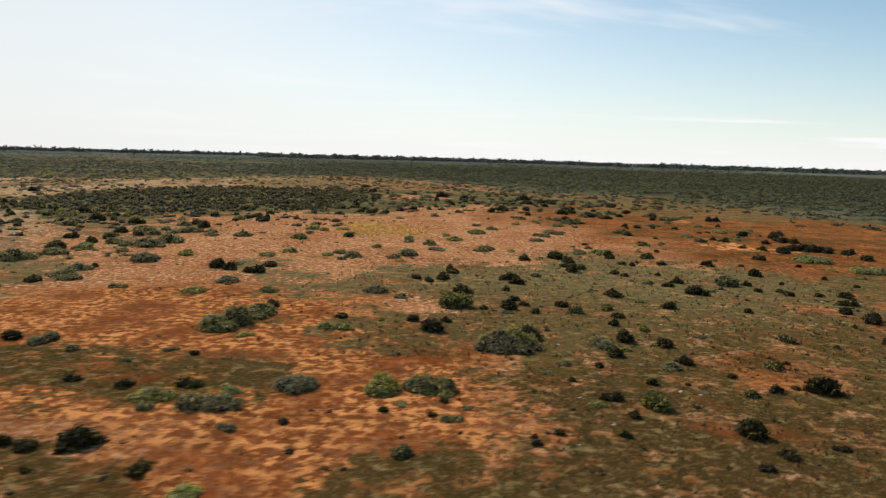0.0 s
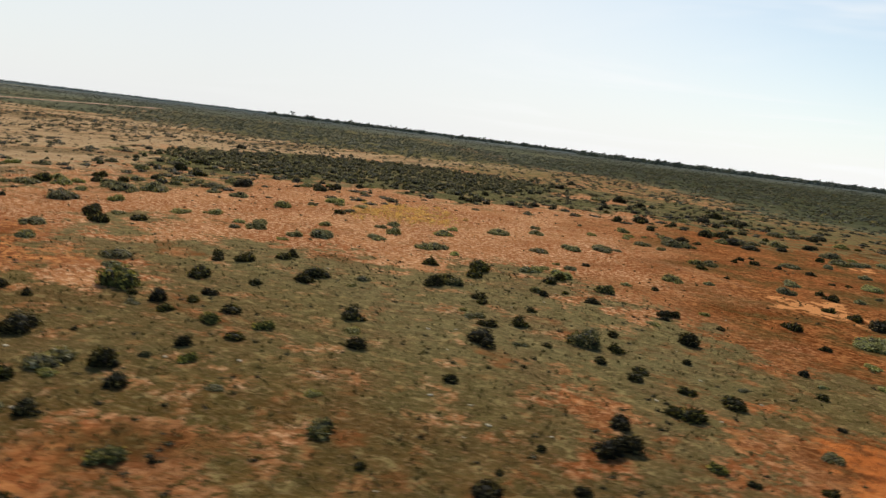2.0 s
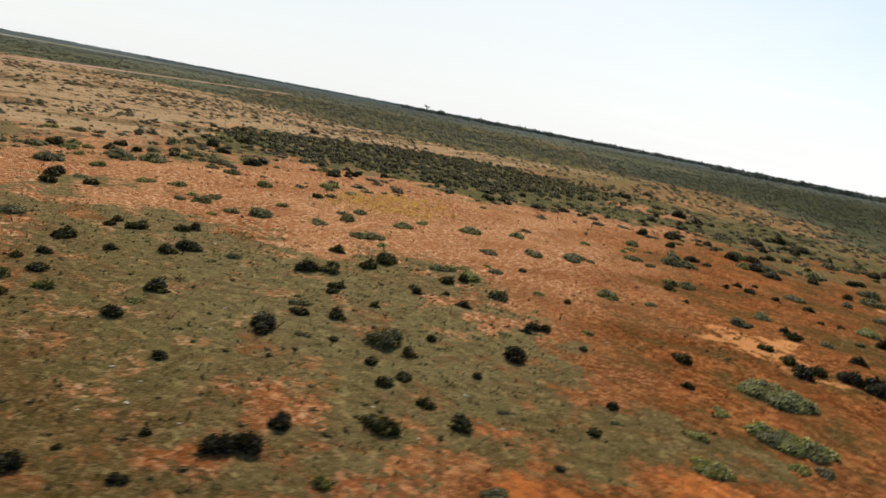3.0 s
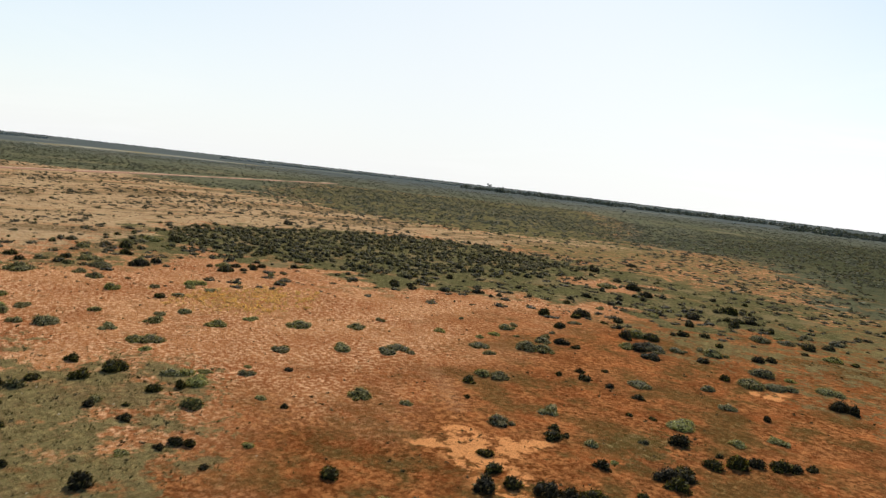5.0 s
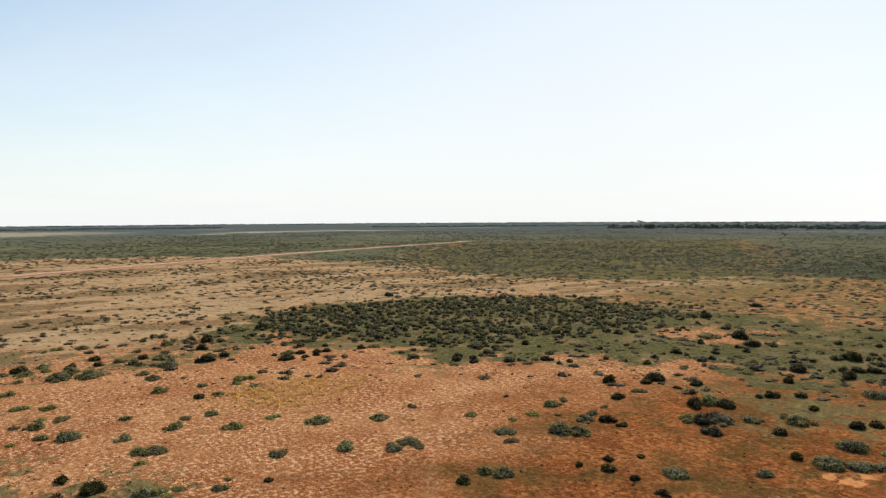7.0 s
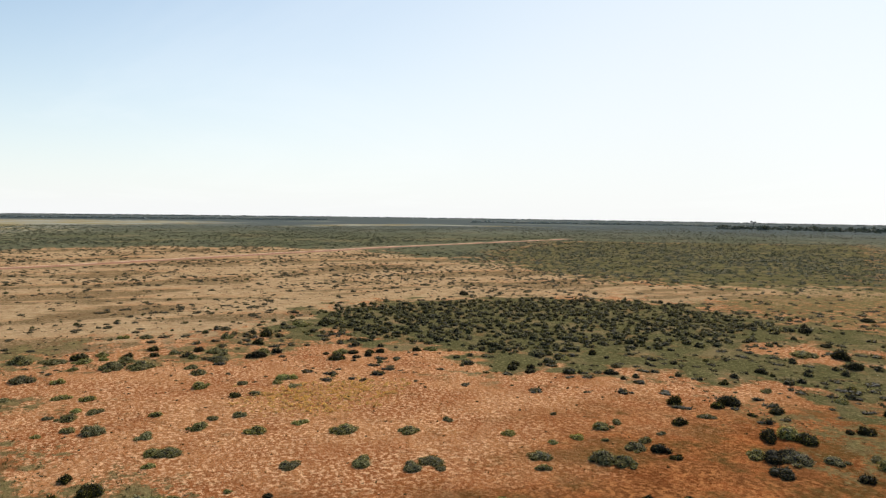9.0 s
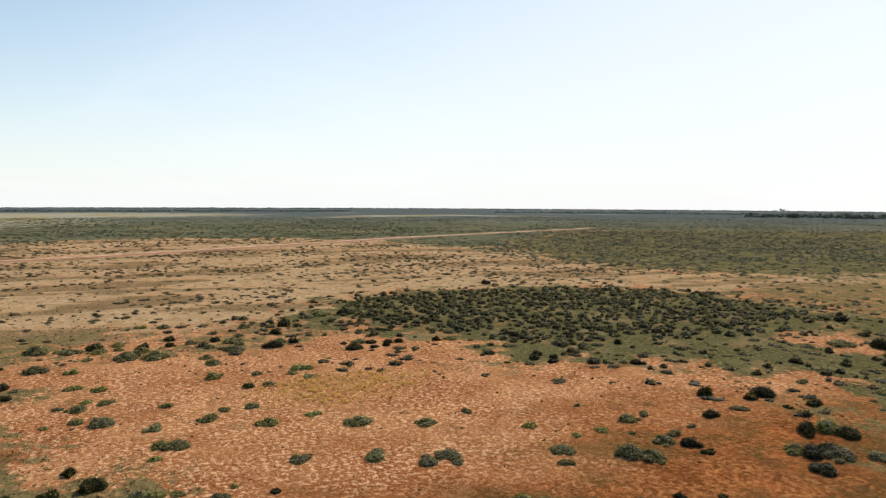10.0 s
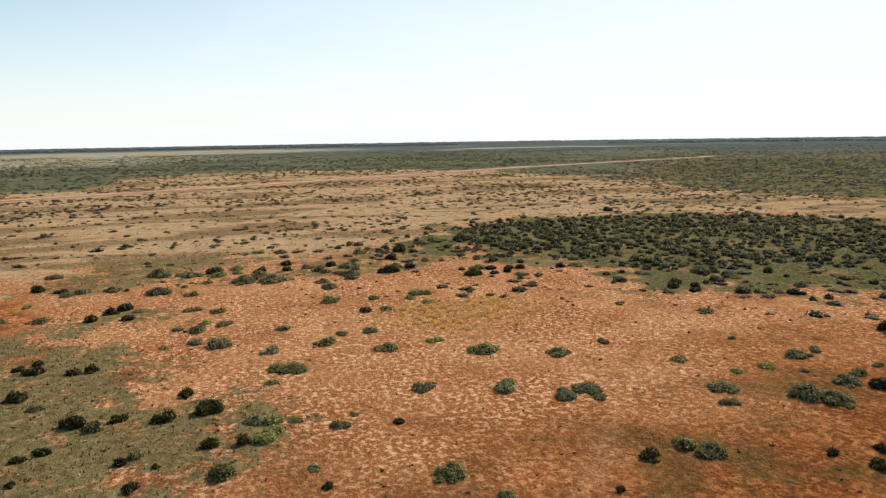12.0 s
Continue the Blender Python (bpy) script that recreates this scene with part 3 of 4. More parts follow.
def crown(seed, lobes, leaves, leaf, tall, upright, spread=0.5, core=(7, 3), sprawl=1.0):
    """A shrub's crown about one metre across: uneven lobes, dark cores painted as inner shade, thickly set with small
    leaf sprays.
    """
    g = np.random.default_rng(seed)
    verts, faces, spots = [], [], []
    for i in range(lobes):
        a, d = g.uniform(0, 2 * math.pi), spread * math.sqrt(g.uniform(0.1, 1)) * (0.25 if i == 0 else 0.68)
        r = g.uniform(0.15, 0.31) if i else 0.3
        spots.append((d * math.cos(a), d * math.sin(a) * sprawl, r, tall * g.uniform(0.65, 1.3) * (1 - 0.45 * d)))
    count = 0
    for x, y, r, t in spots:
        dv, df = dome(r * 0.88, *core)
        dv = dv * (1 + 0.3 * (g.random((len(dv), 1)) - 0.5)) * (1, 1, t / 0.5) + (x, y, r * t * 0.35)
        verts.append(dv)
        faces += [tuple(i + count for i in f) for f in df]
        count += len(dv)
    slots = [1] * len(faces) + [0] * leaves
    weights = np.array([s[2] ** 2 for s in spots])
    S = np.array(spots)[g.choice(lobes, leaves, p=weights / weights.sum())]
    up = g.uniform(-0.1, 1, leaves)
    az = g.uniform(0, 2 * math.pi, leaves)
    flat = np.sqrt(1 - up ** 2)
    way = np.stack([flat * np.cos(az), flat * np.sin(az), up], 1)
    reach = (0.82 + 0.3 * g.random(leaves) ** 2)[:, None]
    base = way * S[:, 2:3] * reach * np.stack([np.ones(leaves), np.ones(leaves), S[:, 3] / 0.5], 1)
    base += np.stack([S[:, 0], S[:, 1], S[:, 2] * S[:, 3] * 0.35], 1)
    base[:, 2] = np.maximum(base[:, 2], 0.01)
    tangent = np.cross(way, g.normal(size=(leaves, 3)))
    tangent /= np.linalg.norm(tangent, axis=1)[:, None] + 1e-9
    out = g.uniform(0.05, 0.5, (leaves, 1))
    along = way * out + tangent * (1 - out) + np.array([0, 0, upright]) * out
    along /= np.linalg.norm(along, axis=1)[:, None]
    side = np.cross(along, way) + 0.5 * (g.random((leaves, 3)) - 0.5)
    side /= np.linalg.norm(side, axis=1)[:, None] + 1e-9
    size = leaf * g.uniform(0.5, 1.5, (leaves, 1))
    w, l = side * size * 0.55, along * size * 1.4
    quad = np.stack([base - w * 0.5, base + w * 0.5, base + l + w * 0.7, base + l - w * 0.7], 1).reshape(-1, 3)
    verts.append(quad)
    faces += [(count + 4 * i, count + 4 * i + 1, count + 4 * i + 2, count + 4 * i + 3) for i in range(leaves)]
    return np.vstack(verts), faces, slots


def stem_mesh(seed, tall, k):
    """One of the tapered woody stems that fan out of a root."""
    g = np.random.default_rng(seed * 7 + k)
    a = k * 1.57 + g.uniform(-0.4, 0.4)
    tip = Vector((0.3 * math.cos(a), 0.3 * math.sin(a), tall * g.uniform(0.45, 0.8)))
    foot = Vector((0.03 * math.cos(a), 0.03 * math.sin(a), -0.06))
    bend = (foot + tip) / 2 + Vector((0.07 * math.cos(a), 0.07 * math.sin(a), -0.04))
    verts, faces = [], []
    for c, r in ((foot, 0.024), (bend, 0.015), (tip, 0.004)):
        verts += [(c.x + r * math.cos(j / 5 * 2 * math.pi), c.y + r * math.sin(j / 5 * 2 * math.pi), c.z) for j in range(5)]
    for i in range(2):
        faces += [(5 * i + j, 5 * i + (j + 1) % 5, 5 * i + 5 + (j + 1) % 5, 5 * i + 5 + j) for j in range(5)]
    return verts, faces


def gather(templates, xs, ys, zs, sizes, talls, seed):
    """Many plants in one mesh: turned and scaled copies of the templates."""
    g = np.random.default_rng(seed)
    verts, faces, slots, count = [], [], [], 0
    for x, y, z, s, t in zip(xs, ys, zs, sizes, talls):
        v, f, m = templates[g.integers(len(templates))]
        a = g.uniform(0, 2 * math.pi)
        c, d = math.cos(a) * s, math.sin(a) * s
        verts.append(np.stack([v[:, 0] * c - v[:, 1] * d + x, v[:, 0] * d + v[:, 1] * c + y, v[:, 2] * s * t + z], 1))
        faces.append([tuple(i + count for i in q) for q in f])
        slots += m
        count += len(v)
    return np.vstack(verts), [q for f in faces for q in f], slots


# ---------------------------------------------------------------- the ground, one sheet to the horizon
def rising(start, step, end):
    out, v = [], start
    while v < end:
        v += step
        step *= 1.07
        out.append(min(v, end))
    return out


xs = np.array([-v for v in rising(110, 1.2, 4600)][::-1] + list(np.arange(-110, 100.1, 1.0)) + rising(100, 1.2, 4600))
ys = np.array([-v for v in rising(-8, 1.5, 4600)][::-1] + list(np.arange(8, 240.1, 1.0)) + rising(240, 1.2, 4600))
gx, gy = np.meshgrid(xs, ys)
gx, gy = gx.ravel(), gy.ravel()
nx, ny = len(xs), len(ys)
idx = np.arange(nx * ny).reshape(ny, nx)
quads = np.stack([idx[:-1, :-1], idx[:-1, 1:], idx[1:, 1:], idx[1:, :-1]], -1).reshape(-1, 4)
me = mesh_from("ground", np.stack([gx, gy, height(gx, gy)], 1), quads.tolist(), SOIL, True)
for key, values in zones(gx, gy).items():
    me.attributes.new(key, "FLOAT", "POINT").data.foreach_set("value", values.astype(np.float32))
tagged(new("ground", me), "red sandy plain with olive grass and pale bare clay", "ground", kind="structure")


def track(name, line, width, label):
    """A graded dirt track with pale wheel ruts, along points of the plain."""
    pts = []
    for (ax, ay), (bx, by) in zip(line, line[1:]):
        n = max(2, int(math.hypot(bx - ax, by - ay) / 6))
        pts += [(ax + (bx - ax) * i / n, ay + (by - ay) * i / n) for i in range(n)]
    pts.append(line[-1])
    pts = np.array(pts, float)
    for _ in range(8):
        pts[1:-1] = (pts[:-2] + 2 * pts[1:-1] + pts[2:]) / 4
    way = np.gradient(pts, axis=0)
    way /= np.linalg.norm(way, axis=1)[:, None]
    side = np.stack([-way[:, 1], way[:, 0]], 1)
    cuts = ((-0.5, 0), (-0.3, 0), (-0.1, 0), (0.10, 0), (0.14, 1), (0.18, 1), (0.20, 0.6), (0.22, 1), (0.26, 1), (0.30, 0), (0.4, 0))
    verts, rut = [], []
    for i, p in enumerate(pts):
        for k, (c, r) in enumerate(cuts):
            wide = width * (1 + 0.35 * (value_noise(np.array([i * 1.0]), np.array([k * 3.0]), 4, 9)[0] - 0.5) * (abs(c) > 0.4))
            q = p + side[i] * c * wide
            verts.append((q[0], q[1], float(height(q[0], q[1])) + 0.06 - 0.03 * r))
            rut.append(r)
    n = len(cuts)
    faces = [(i * n + k, i * n + k + 1, (i + 1) * n + k + 1, (i + 1) * n + k) for i in range(len(pts) - 1) for k in range(n - 1)]
    me = mesh_from(name, verts, faces, TRACK)
    me.attributes.new("wheel", "FLOAT", "POINT").data.foreach_set("value", np.array(rut, np.float32))
    tagged(new(name, me), label, "dirt road", kind="structure")


ROAD = [(-150, -160), (-205, -20), (-221, 14), (-240, 52), (-264, 98), (-286, 130), (-312, 172), (-345, 225), (-396, 322), (-470, 470)]
track("road", ROAD, 13,
      "graded red dirt track with pale wheel ruts")

# ---------------------------------------------------------------- shrubs that stand singly
def shrub_kind(name, leaf_material, variants, label, category, group):
    """Empties with a crown and stems, built once in several shapes."""
    made = []
    for v in variants:
        ob = tagged(new(name), label, category, group)
        vs, fs, slots = crown(**v)
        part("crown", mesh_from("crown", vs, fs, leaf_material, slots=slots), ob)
        for k in range(4):
            part("stem", mesh_from("stem", *stem_mesh(v["seed"], v["tall"], k), BARK), ob, "grey woody stem")
        made.append(ob)
    return made


FIRST = {}      # where each built shape itself goes, once its copies stand


def plant(kinds, spots, seed, low, high):
    """Set shrubs of a kind at (x, y, width)."""
    g = random.Random(seed)
    for x, y, w in spots:
        large = [k for k in kinds if len(k.children[0].data.polygons) > 1500]
        small = [k for k in kinds if k not in large]
        k = g.choice(large if w > 1.9 and large else small)
        m = pose(x, y, float(height(x, y)) - 0.03, 0, 0, g.uniform(0, 360)) @ Matrix.Diagonal((w * g.uniform(0.98, 1.2), w * g.uniform(0.85, 1.05), w * g.uniform(low, high), 1))
        if k.name in FIRST:
            copy_thing(k, m)
        else:
            FIRST[k.name] = m


def tidy(kinds):
    for k in kinds:
        if k.name in FIRST:
            k.matrix_basis = FIRST[k.name]
        else:
            for child in list(k.children):
                bpy.data.objects.remove(child)
            bpy.data.objects.remove(k)


# x, y and width of each shrub, from south to north
DARK_1 = [(-15.4, 25.2, 0.5), (-11.3, 25.4, 1.1), (13.5, 27.0, 0.8), (-16.7, 27.3, 1.2), (-6.0, 27.6, 0.5), (-14.6, 27.6, 1.7), (-17.8, 27.7, 0.8),
          (15.0, 28.4, 0.9), (4.4, 28.8, 0.5), (17.8, 29.3, 0.7), (4.4, 29.7, 0.4), (5.6, 30.1, 0.6), (8.5, 30.1, 0.6), (14.3, 30.7, 1.5),
          (-7.0, 30.8, 0.6), (-0.2, 32.1, 0.5), (9.5, 32.6, 0.7), (-2.5, 32.6, 0.6), (0.4, 34.0, 0.5), (9.1, 35.0, 1.0), (-16.0, 35.0, 1.0),
          (-12.9, 35.5, 1.2), (-19.2, 35.9, 0.8), (18.4, 37.0, 0.9), (21.0, 37.1, 1.9), (19.8, 37.5, 0.6), (11.9, 37.7, 0.7), (13.9, 37.7, 0.4),
          (7.5, 37.9, 0.5), (17.0, 39.4, 0.6), (9.6, 40.7, 0.6), (-14.7, 41.3, 0.7)]
DARK_2 = [(15.2, 42.0, 1.1), (21.6, 42.3, 0.4), (11.1, 43.3, 1.2), (-27.1, 43.6, 1.2), (30.1, 45.1, 0.6), (15.1, 45.9, 1.3), (27.2, 46.8, 0.5),
          (12.8, 47.0, 1.4), (6.0, 47.4, 2.1), (31.8, 48.2, 1.3), (-0.3, 48.6, 1.8), (7.8, 49.2, 0.5), (31.5, 49.9, 0.4), (34.5, 50.6, 0.7),
          (-1.8, 51.2, 1.0), (0.6, 51.3, 0.8), (13.1, 51.5, 0.9), (-7.2, 51.6, 1.1), (32.0, 53.0, 0.5), (14.0, 54.2, 1.2), (34.5, 54.8, 1.4),
          (7.8, 55.0, 1.0), (-13.2, 55.1, 1.3), (35.1, 55.8, 1.4), (3.6, 56.0, 0.8), (40.1, 56.1, 0.6), (5.6, 56.3, 1.4), (25.6, 57.2, 0.9),
          (43.0, 57.6, 0.7), (7.1, 57.8, 0.8), (10.2, 57.9, 1.4), (34.1, 58.1, 1.1)]
DARK_3 = [(19.4, 58.1, 1.3), (-38.5, 59.2, 1.8), (6.4, 59.8, 1.0), (36.7, 61.8, 1.7), (27.7, 62.4, 0.4), (-36.6, 62.8, 1.6), (15.8, 62.9, 1.7),
          (2.2, 63.1, 1.9), (6.3, 64.4, 1.0), (24.2, 64.8, 2.1), (38.4, 65.6, 1.4), (33.1, 65.7, 1.2), (36.0, 65.8, 1.0), (43.6, 66.2, 0.6),
          (30.8, 67.2, 0.9), (33.2, 67.3, 1.0), (27.4, 67.4, 0.7), (-1.0, 68.1, 1.0), (7.6, 68.2, 1.4), (22.7, 68.7, 1.1), (-2.4, 69.4, 1.1),
          (0.4, 69.8, 1.6), (31.0, 70.2, 1.0), (6.9, 70.3, 2.1), (-18.6, 70.4, 1.8), (24.2, 70.7, 1.3), (42.9, 71.3, 0.9), (-35.4, 71.4, 0.8),
          (35.2, 71.5, 0.6), (-21.5, 72.0, 1.7), (1.4, 73.1, 1.5), (-23.4, 73.3, 2.0)]
DARK_4 = [(29.9, 73.5, 0.7), (19.7, 74.2, 1.0), (-18.1, 74.7, 1.8), (1.2, 74.8, 1.3), (23.5, 74.9, 0.8), (19.0, 75.5, 1.2), (41.9, 75.6, 0.8),
          (14.5, 76.2, 2.0), (34.5, 76.3, 1.6), (14.2, 79.3, 1.3), (22.3, 80.9, 0.9), (31.9, 82.1, 0.8), (26.1, 82.1, 1.1), (-45.4, 82.5, 2.4),
          (15.2, 82.8, 1.7), (36.0, 83.2, 0.8), (23.4, 83.3, 0.6), (31.7, 83.5, 1.2), (10.1, 83.7, 1.3), (32.4, 84.1, 0.9), (43.2, 84.2, 0.9),
          (14.2, 85.9, 2.1), (21.0, 86.5, 1.4), (21.3, 88.6, 1.2), (-37.8, 88.6, 1.6), (40.9, 89.4, 1.4), (-44.6, 89.7, 1.8), (55.9, 91.7, 1.9),
          (-44.3, 93.4, 1.7), (-49.1, 93.6, 1.9), (28.9, 93.7, 0.8), (56.3, 96.6, 1.4)]
DARK_5 = [(47.5, 97.2, 1.9), (54.1, 98.6, 1.9), (48.5, 99.1, 1.5), (52.7, 99.2, 2.4), (20.6, 99.6, 1.0), (45.9, 99.8, 1.5), (50.6, 100.1, 2.1),
          (-45.7, 100.6, 2.1), (43.9, 101.5, 1.2), (56.7, 101.6, 1.3), (-13.5, 101.8, 1.7), (54.4, 105.8, 0.9), (50.0, 107.7, 1.3),
          (-36.6, 108.5, 2.9), (44.2, 109.2, 1.7), (55.2, 109.4, 1.8), (33.8, 110.3, 0.7), (53.9, 110.4, 2.2), (44.7, 110.6, 0.9), (43.2, 111.1, 1.1),
          (-48.1, 111.3, 2.3), (-56.1, 114.0, 3.4), (30.5, 114.4, 1.5), (55.0, 116.1, 1.6), (56.0, 117.9, 1.9), (51.0, 118.5, 1.7),
          (54.1, 118.9, 0.8), (-35.0, 119.9, 1.2), (56.8, 119.9, 1.5), (-30.6, 120.7, 2.5), (44.6, 121.1, 0.7), (58.4, 121.1, 1.8)]
DARK_6 = [(59.1, 122.1, 1.4), (46.4, 122.3, 0.7), (-30.7, 123.7, 1.4), (59.9, 123.7, 1.0), (-34.2, 124.5, 1.8), (33.2, 125.7, 0.9),
          (-31.2, 126.1, 1.3), (42.3, 126.9, 1.2), (-33.6, 127.0, 1.7), (35.4, 127.4, 1.7), (38.5, 127.7, 1.0), (-65.1, 128.0, 2.7),
          (-33.4, 129.0, 1.6), (33.6, 129.4, 1.2), (34.9, 132.6, 0.9), (52.7, 133.6, 1.0), (-32.8, 135.4, 1.6), (26.8, 138.8, 1.2),
          (24.5, 138.9, 2.0), (-14.2, 143.8, 2.0), (43.7, 145.1, 1.3), (-11.5, 145.2, 1.8), (-16.8, 145.5, 1.9), (57.0, 146.2, 1.7),
          (55.7, 146.5, 2.3), (-14.2, 147.1, 1.5), (18.0, 147.5, 2.0), (30.7, 149.8, 2.4), (38.3, 151.2, 1.9), (10.9, 153.3, 1.9),
          (-2.7, 156.1, 1.2)]
DARK_7 = [(-6.3, 156.7, 2.1), (14.5, 157.0, 1.9), (19.0, 157.9, 1.1), (13.8, 159.6, 2.5), (41.9, 160.1, 1.7), (19.2, 161.9, 2.2), (42.7, 162.6, 1.7),
          (28.2, 162.8, 1.2), (-19.8, 163.0, 1.7), (35.1, 163.1, 1.4), (28.7, 164.5, 1.8), (30.7, 167.7, 1.9), (5.2, 167.9, 1.4), (43.8, 172.9, 1.2),
          (50.2, 174.2, 1.3), (25.2, 174.3, 2.1), (-7.9, 177.5, 1.2), (42.7, 178.2, 2.3), (2.2, 179.1, 2.3), (22.1, 182.1, 2.9), (14.6, 182.3, 1.5),
          (44.3, 182.5, 2.0), (29.0, 183.5, 2.7), (34.3, 185.7, 1.7), (26.1, 187.8, 1.5), (27.4, 189.3, 2.2), (29.1, 190.4, 2.0), (6.1, 194.5, 2.9),
          (22.4, 196.8, 3.5), (0.2, 200.5, 3.7), (-8.1, 207.3, 2.2), (19.3, 212.5, 1.5)]
DARK_8 = [(-21.1, 218.1, 3.2), (-26.8, 246.1, 3.2)]
DARK_FAR = [(-104.0, 180.0, 3.0), (-79.0, 203.0, 2.8)]
DARK_CLUMP = [(26.3, 152.4, 2.6), (28.4, 155.4, 2.4), (30.9, 147.7, 2.6), (34.1, 145.0, 2.4)]
DARK_ROW = [(52.8, 102.0, 2.0), (53.9, 101.8, 2.0), (51.9, 100.7, 1.8), (55.0, 99.7, 1.8), (54.1, 112.5, 1.8), (57.5, 98.2, 1.6), (54.9, 111.2, 1.6)]
DARK_SPOTS = (DARK_FAR, DARK_CLUMP, DARK_ROW, DARK_1, DARK_2, DARK_3, DARK_4, DARK_5, DARK_6, DARK_7, DARK_8,)
GREY_1 = [(-9.1, 29.9, 1.0), (0.6, 31.5, 1.0), (-13.8, 32.0, 1.1), (-11.9, 32.4, 1.8), (-10.6, 32.5, 1.8), (1.5, 33.2, 0.6), (-13.8, 33.4, 2.0),
          (8.1, 34.1, 0.9), (-0.2, 35.2, 1.5), (-3.0, 35.3, 1.8), (6.3, 39.2, 0.7), (-17.9, 39.5, 0.7), (-12.4, 40.5, 0.6), (7.7, 41.0, 0.8),
          (-22.0, 41.4, 1.1), (-16.4, 41.8, 0.9), (-2.6, 42.3, 0.8), (-24.7, 43.4, 1.7), (3.5, 44.0, 2.8), (5.4, 44.4, 2.6), (12.3, 44.8, 0.9),
          (11.1, 45.4, 1.9), (-15.0, 48.0, 3.0), (-7.6, 48.2, 1.8), (18.4, 48.3, 0.8), (21.8, 50.9, 0.7), (-13.5, 51.5, 2.2), (5.3, 54.5, 1.0),
          (-48.7, 58.6, 2.2), (-21.1, 59.9, 1.9), (17.5, 60.3, 1.0), (-28.4, 60.9, 1.4)]
GREY_2 = [(-15.0, 61.2, 1.7), (43.2, 61.8, 1.1), (-5.8, 62.1, 2.2), (-34.2, 64.0, 1.9), (47.4, 64.2, 1.2), (-19.5, 64.5, 2.1), (-35.9, 65.5, 2.4),
          (25.9, 66.1, 0.9), (38.7, 68.9, 0.7), (-36.2, 69.7, 2.3), (10.6, 70.1, 0.9), (21.1, 70.3, 1.4), (19.7, 71.1, 0.6), (10.2, 72.5, 1.4),
          (48.3, 73.1, 1.6), (-45.7, 74.7, 3.5), (-21.9, 75.2, 1.4), (-32.1, 76.3, 3.1), (46.6, 76.8, 1.2), (-45.1, 77.6, 1.7), (51.4, 78.2, 1.0),
          (52.3, 79.2, 1.1), (-43.7, 79.5, 2.8), (31.5, 79.9, 0.9), (-4.6, 80.1, 1.0), (-11.5, 80.7, 1.3), (-29.5, 80.8, 1.9), (-20.3, 81.6, 1.9),
          (21.3, 81.7, 1.3), (-37.2, 82.1, 1.7), (-10.2, 82.6, 2.1), (-42.3, 82.9, 2.5)]
GREY_3 = [(-5.6, 83.4, 1.7), (-18.2, 84.4, 2.0), (-12.3, 85.5, 1.7), (-47.1, 86.0, 2.0), (-43.6, 86.1, 1.7), (-60.9, 86.8, 1.2), (-39.2, 87.2, 2.1),
          (34.3, 87.3, 0.9), (-35.8, 87.3, 3.5), (-62.3, 89.3, 1.9), (-41.2, 89.5, 2.3), (18.0, 90.6, 1.6), (5.6, 91.1, 2.0), (-35.5, 91.7, 3.9),
          (-8.3, 92.1, 1.5), (18.3, 92.2, 1.1), (6.1, 92.7, 2.3), (-60.9, 92.9, 2.3), (20.2, 95.1, 1.5), (-1.4, 95.9, 2.0), (18.3, 96.7, 0.9),
          (-45.8, 97.1, 2.1), (-4.4, 98.3, 1.4), (-31.9, 98.4, 2.1), (-20.1, 98.4, 2.3), (-27.5, 98.8, 2.5), (-40.9, 99.4, 2.0), (29.5, 101.1, 2.2),
          (2.3, 102.0, 2.3), (14.0, 102.7, 1.8), (-36.3, 102.7, 3.0), (-43.8, 103.6, 3.0)]
GREY_4 = [(-19.1, 103.7, 1.5), (-40.6, 104.1, 1.6), (-13.4, 104.4, 1.7), (-56.8, 106.9, 2.6), (-64.7, 107.5, 2.1), (40.0, 108.0, 2.0),
          (-18.0, 108.0, 1.6), (5.6, 110.5, 2.8), (-40.2, 110.6, 2.4), (49.1, 115.7, 1.0), (19.9, 115.9, 1.2), (18.1, 115.9, 2.1), (29.5, 117.3, 1.8),
          (8.4, 117.6, 2.2), (31.1, 118.6, 2.0), (-63.5, 119.5, 2.9), (-54.4, 121.8, 1.7), (-35.1, 122.3, 2.4), (6.0, 123.1, 1.3),
          (-65.7, 123.3, 4.2), (23.7, 125.0, 1.3), (21.1, 126.5, 2.2), (13.5, 127.2, 1.4), (24.1, 131.5, 2.8), (-64.4, 131.7, 2.7),
          (39.6, 132.0, 2.4), (26.1, 133.2, 2.3), (17.4, 133.3, 1.5), (19.4, 135.7, 0.9), (9.1, 135.9, 0.9), (23.0, 136.9, 2.1), (-32.8, 138.2, 2.3)]
GREY_5 = [(15.5, 138.4, 2.2), (21.1, 139.6, 1.5), (14.8, 140.9, 1.5), (19.9, 143.0, 1.1), (46.4, 146.1, 3.1), (17.1, 152.4, 1.6),
          (44.8, 152.7, 2.8), (33.8, 152.9, 2.2), (48.4, 153.3, 1.5), (-23.1, 153.5, 3.2), (-17.7, 155.6, 1.9), 
          (37.5, 156.7, 2.8), (34.9, 157.2, 1.5), (-9.7, 160.2, 2.0), (10.7, 169.8, 1.7), (47.7, 173.8, 2.5), (19.0, 174.3, 1.9), (36.0, 176.3, 3.1),
          (39.5, 178.5, 2.5), (37.1, 181.8, 1.6), (39.1, 188.8, 2.5), (43.8, 189.1, 2.8), (30.1, 191.8, 2.2), (-4.0, 196.7, 3.7), (-21.0, 223.5, 1.6)]
GREY_CLUMP = [(26.3, 155.8, 3.3), (32.4, 149.2, 3.0), (29.6, 147.0, 2.2)]
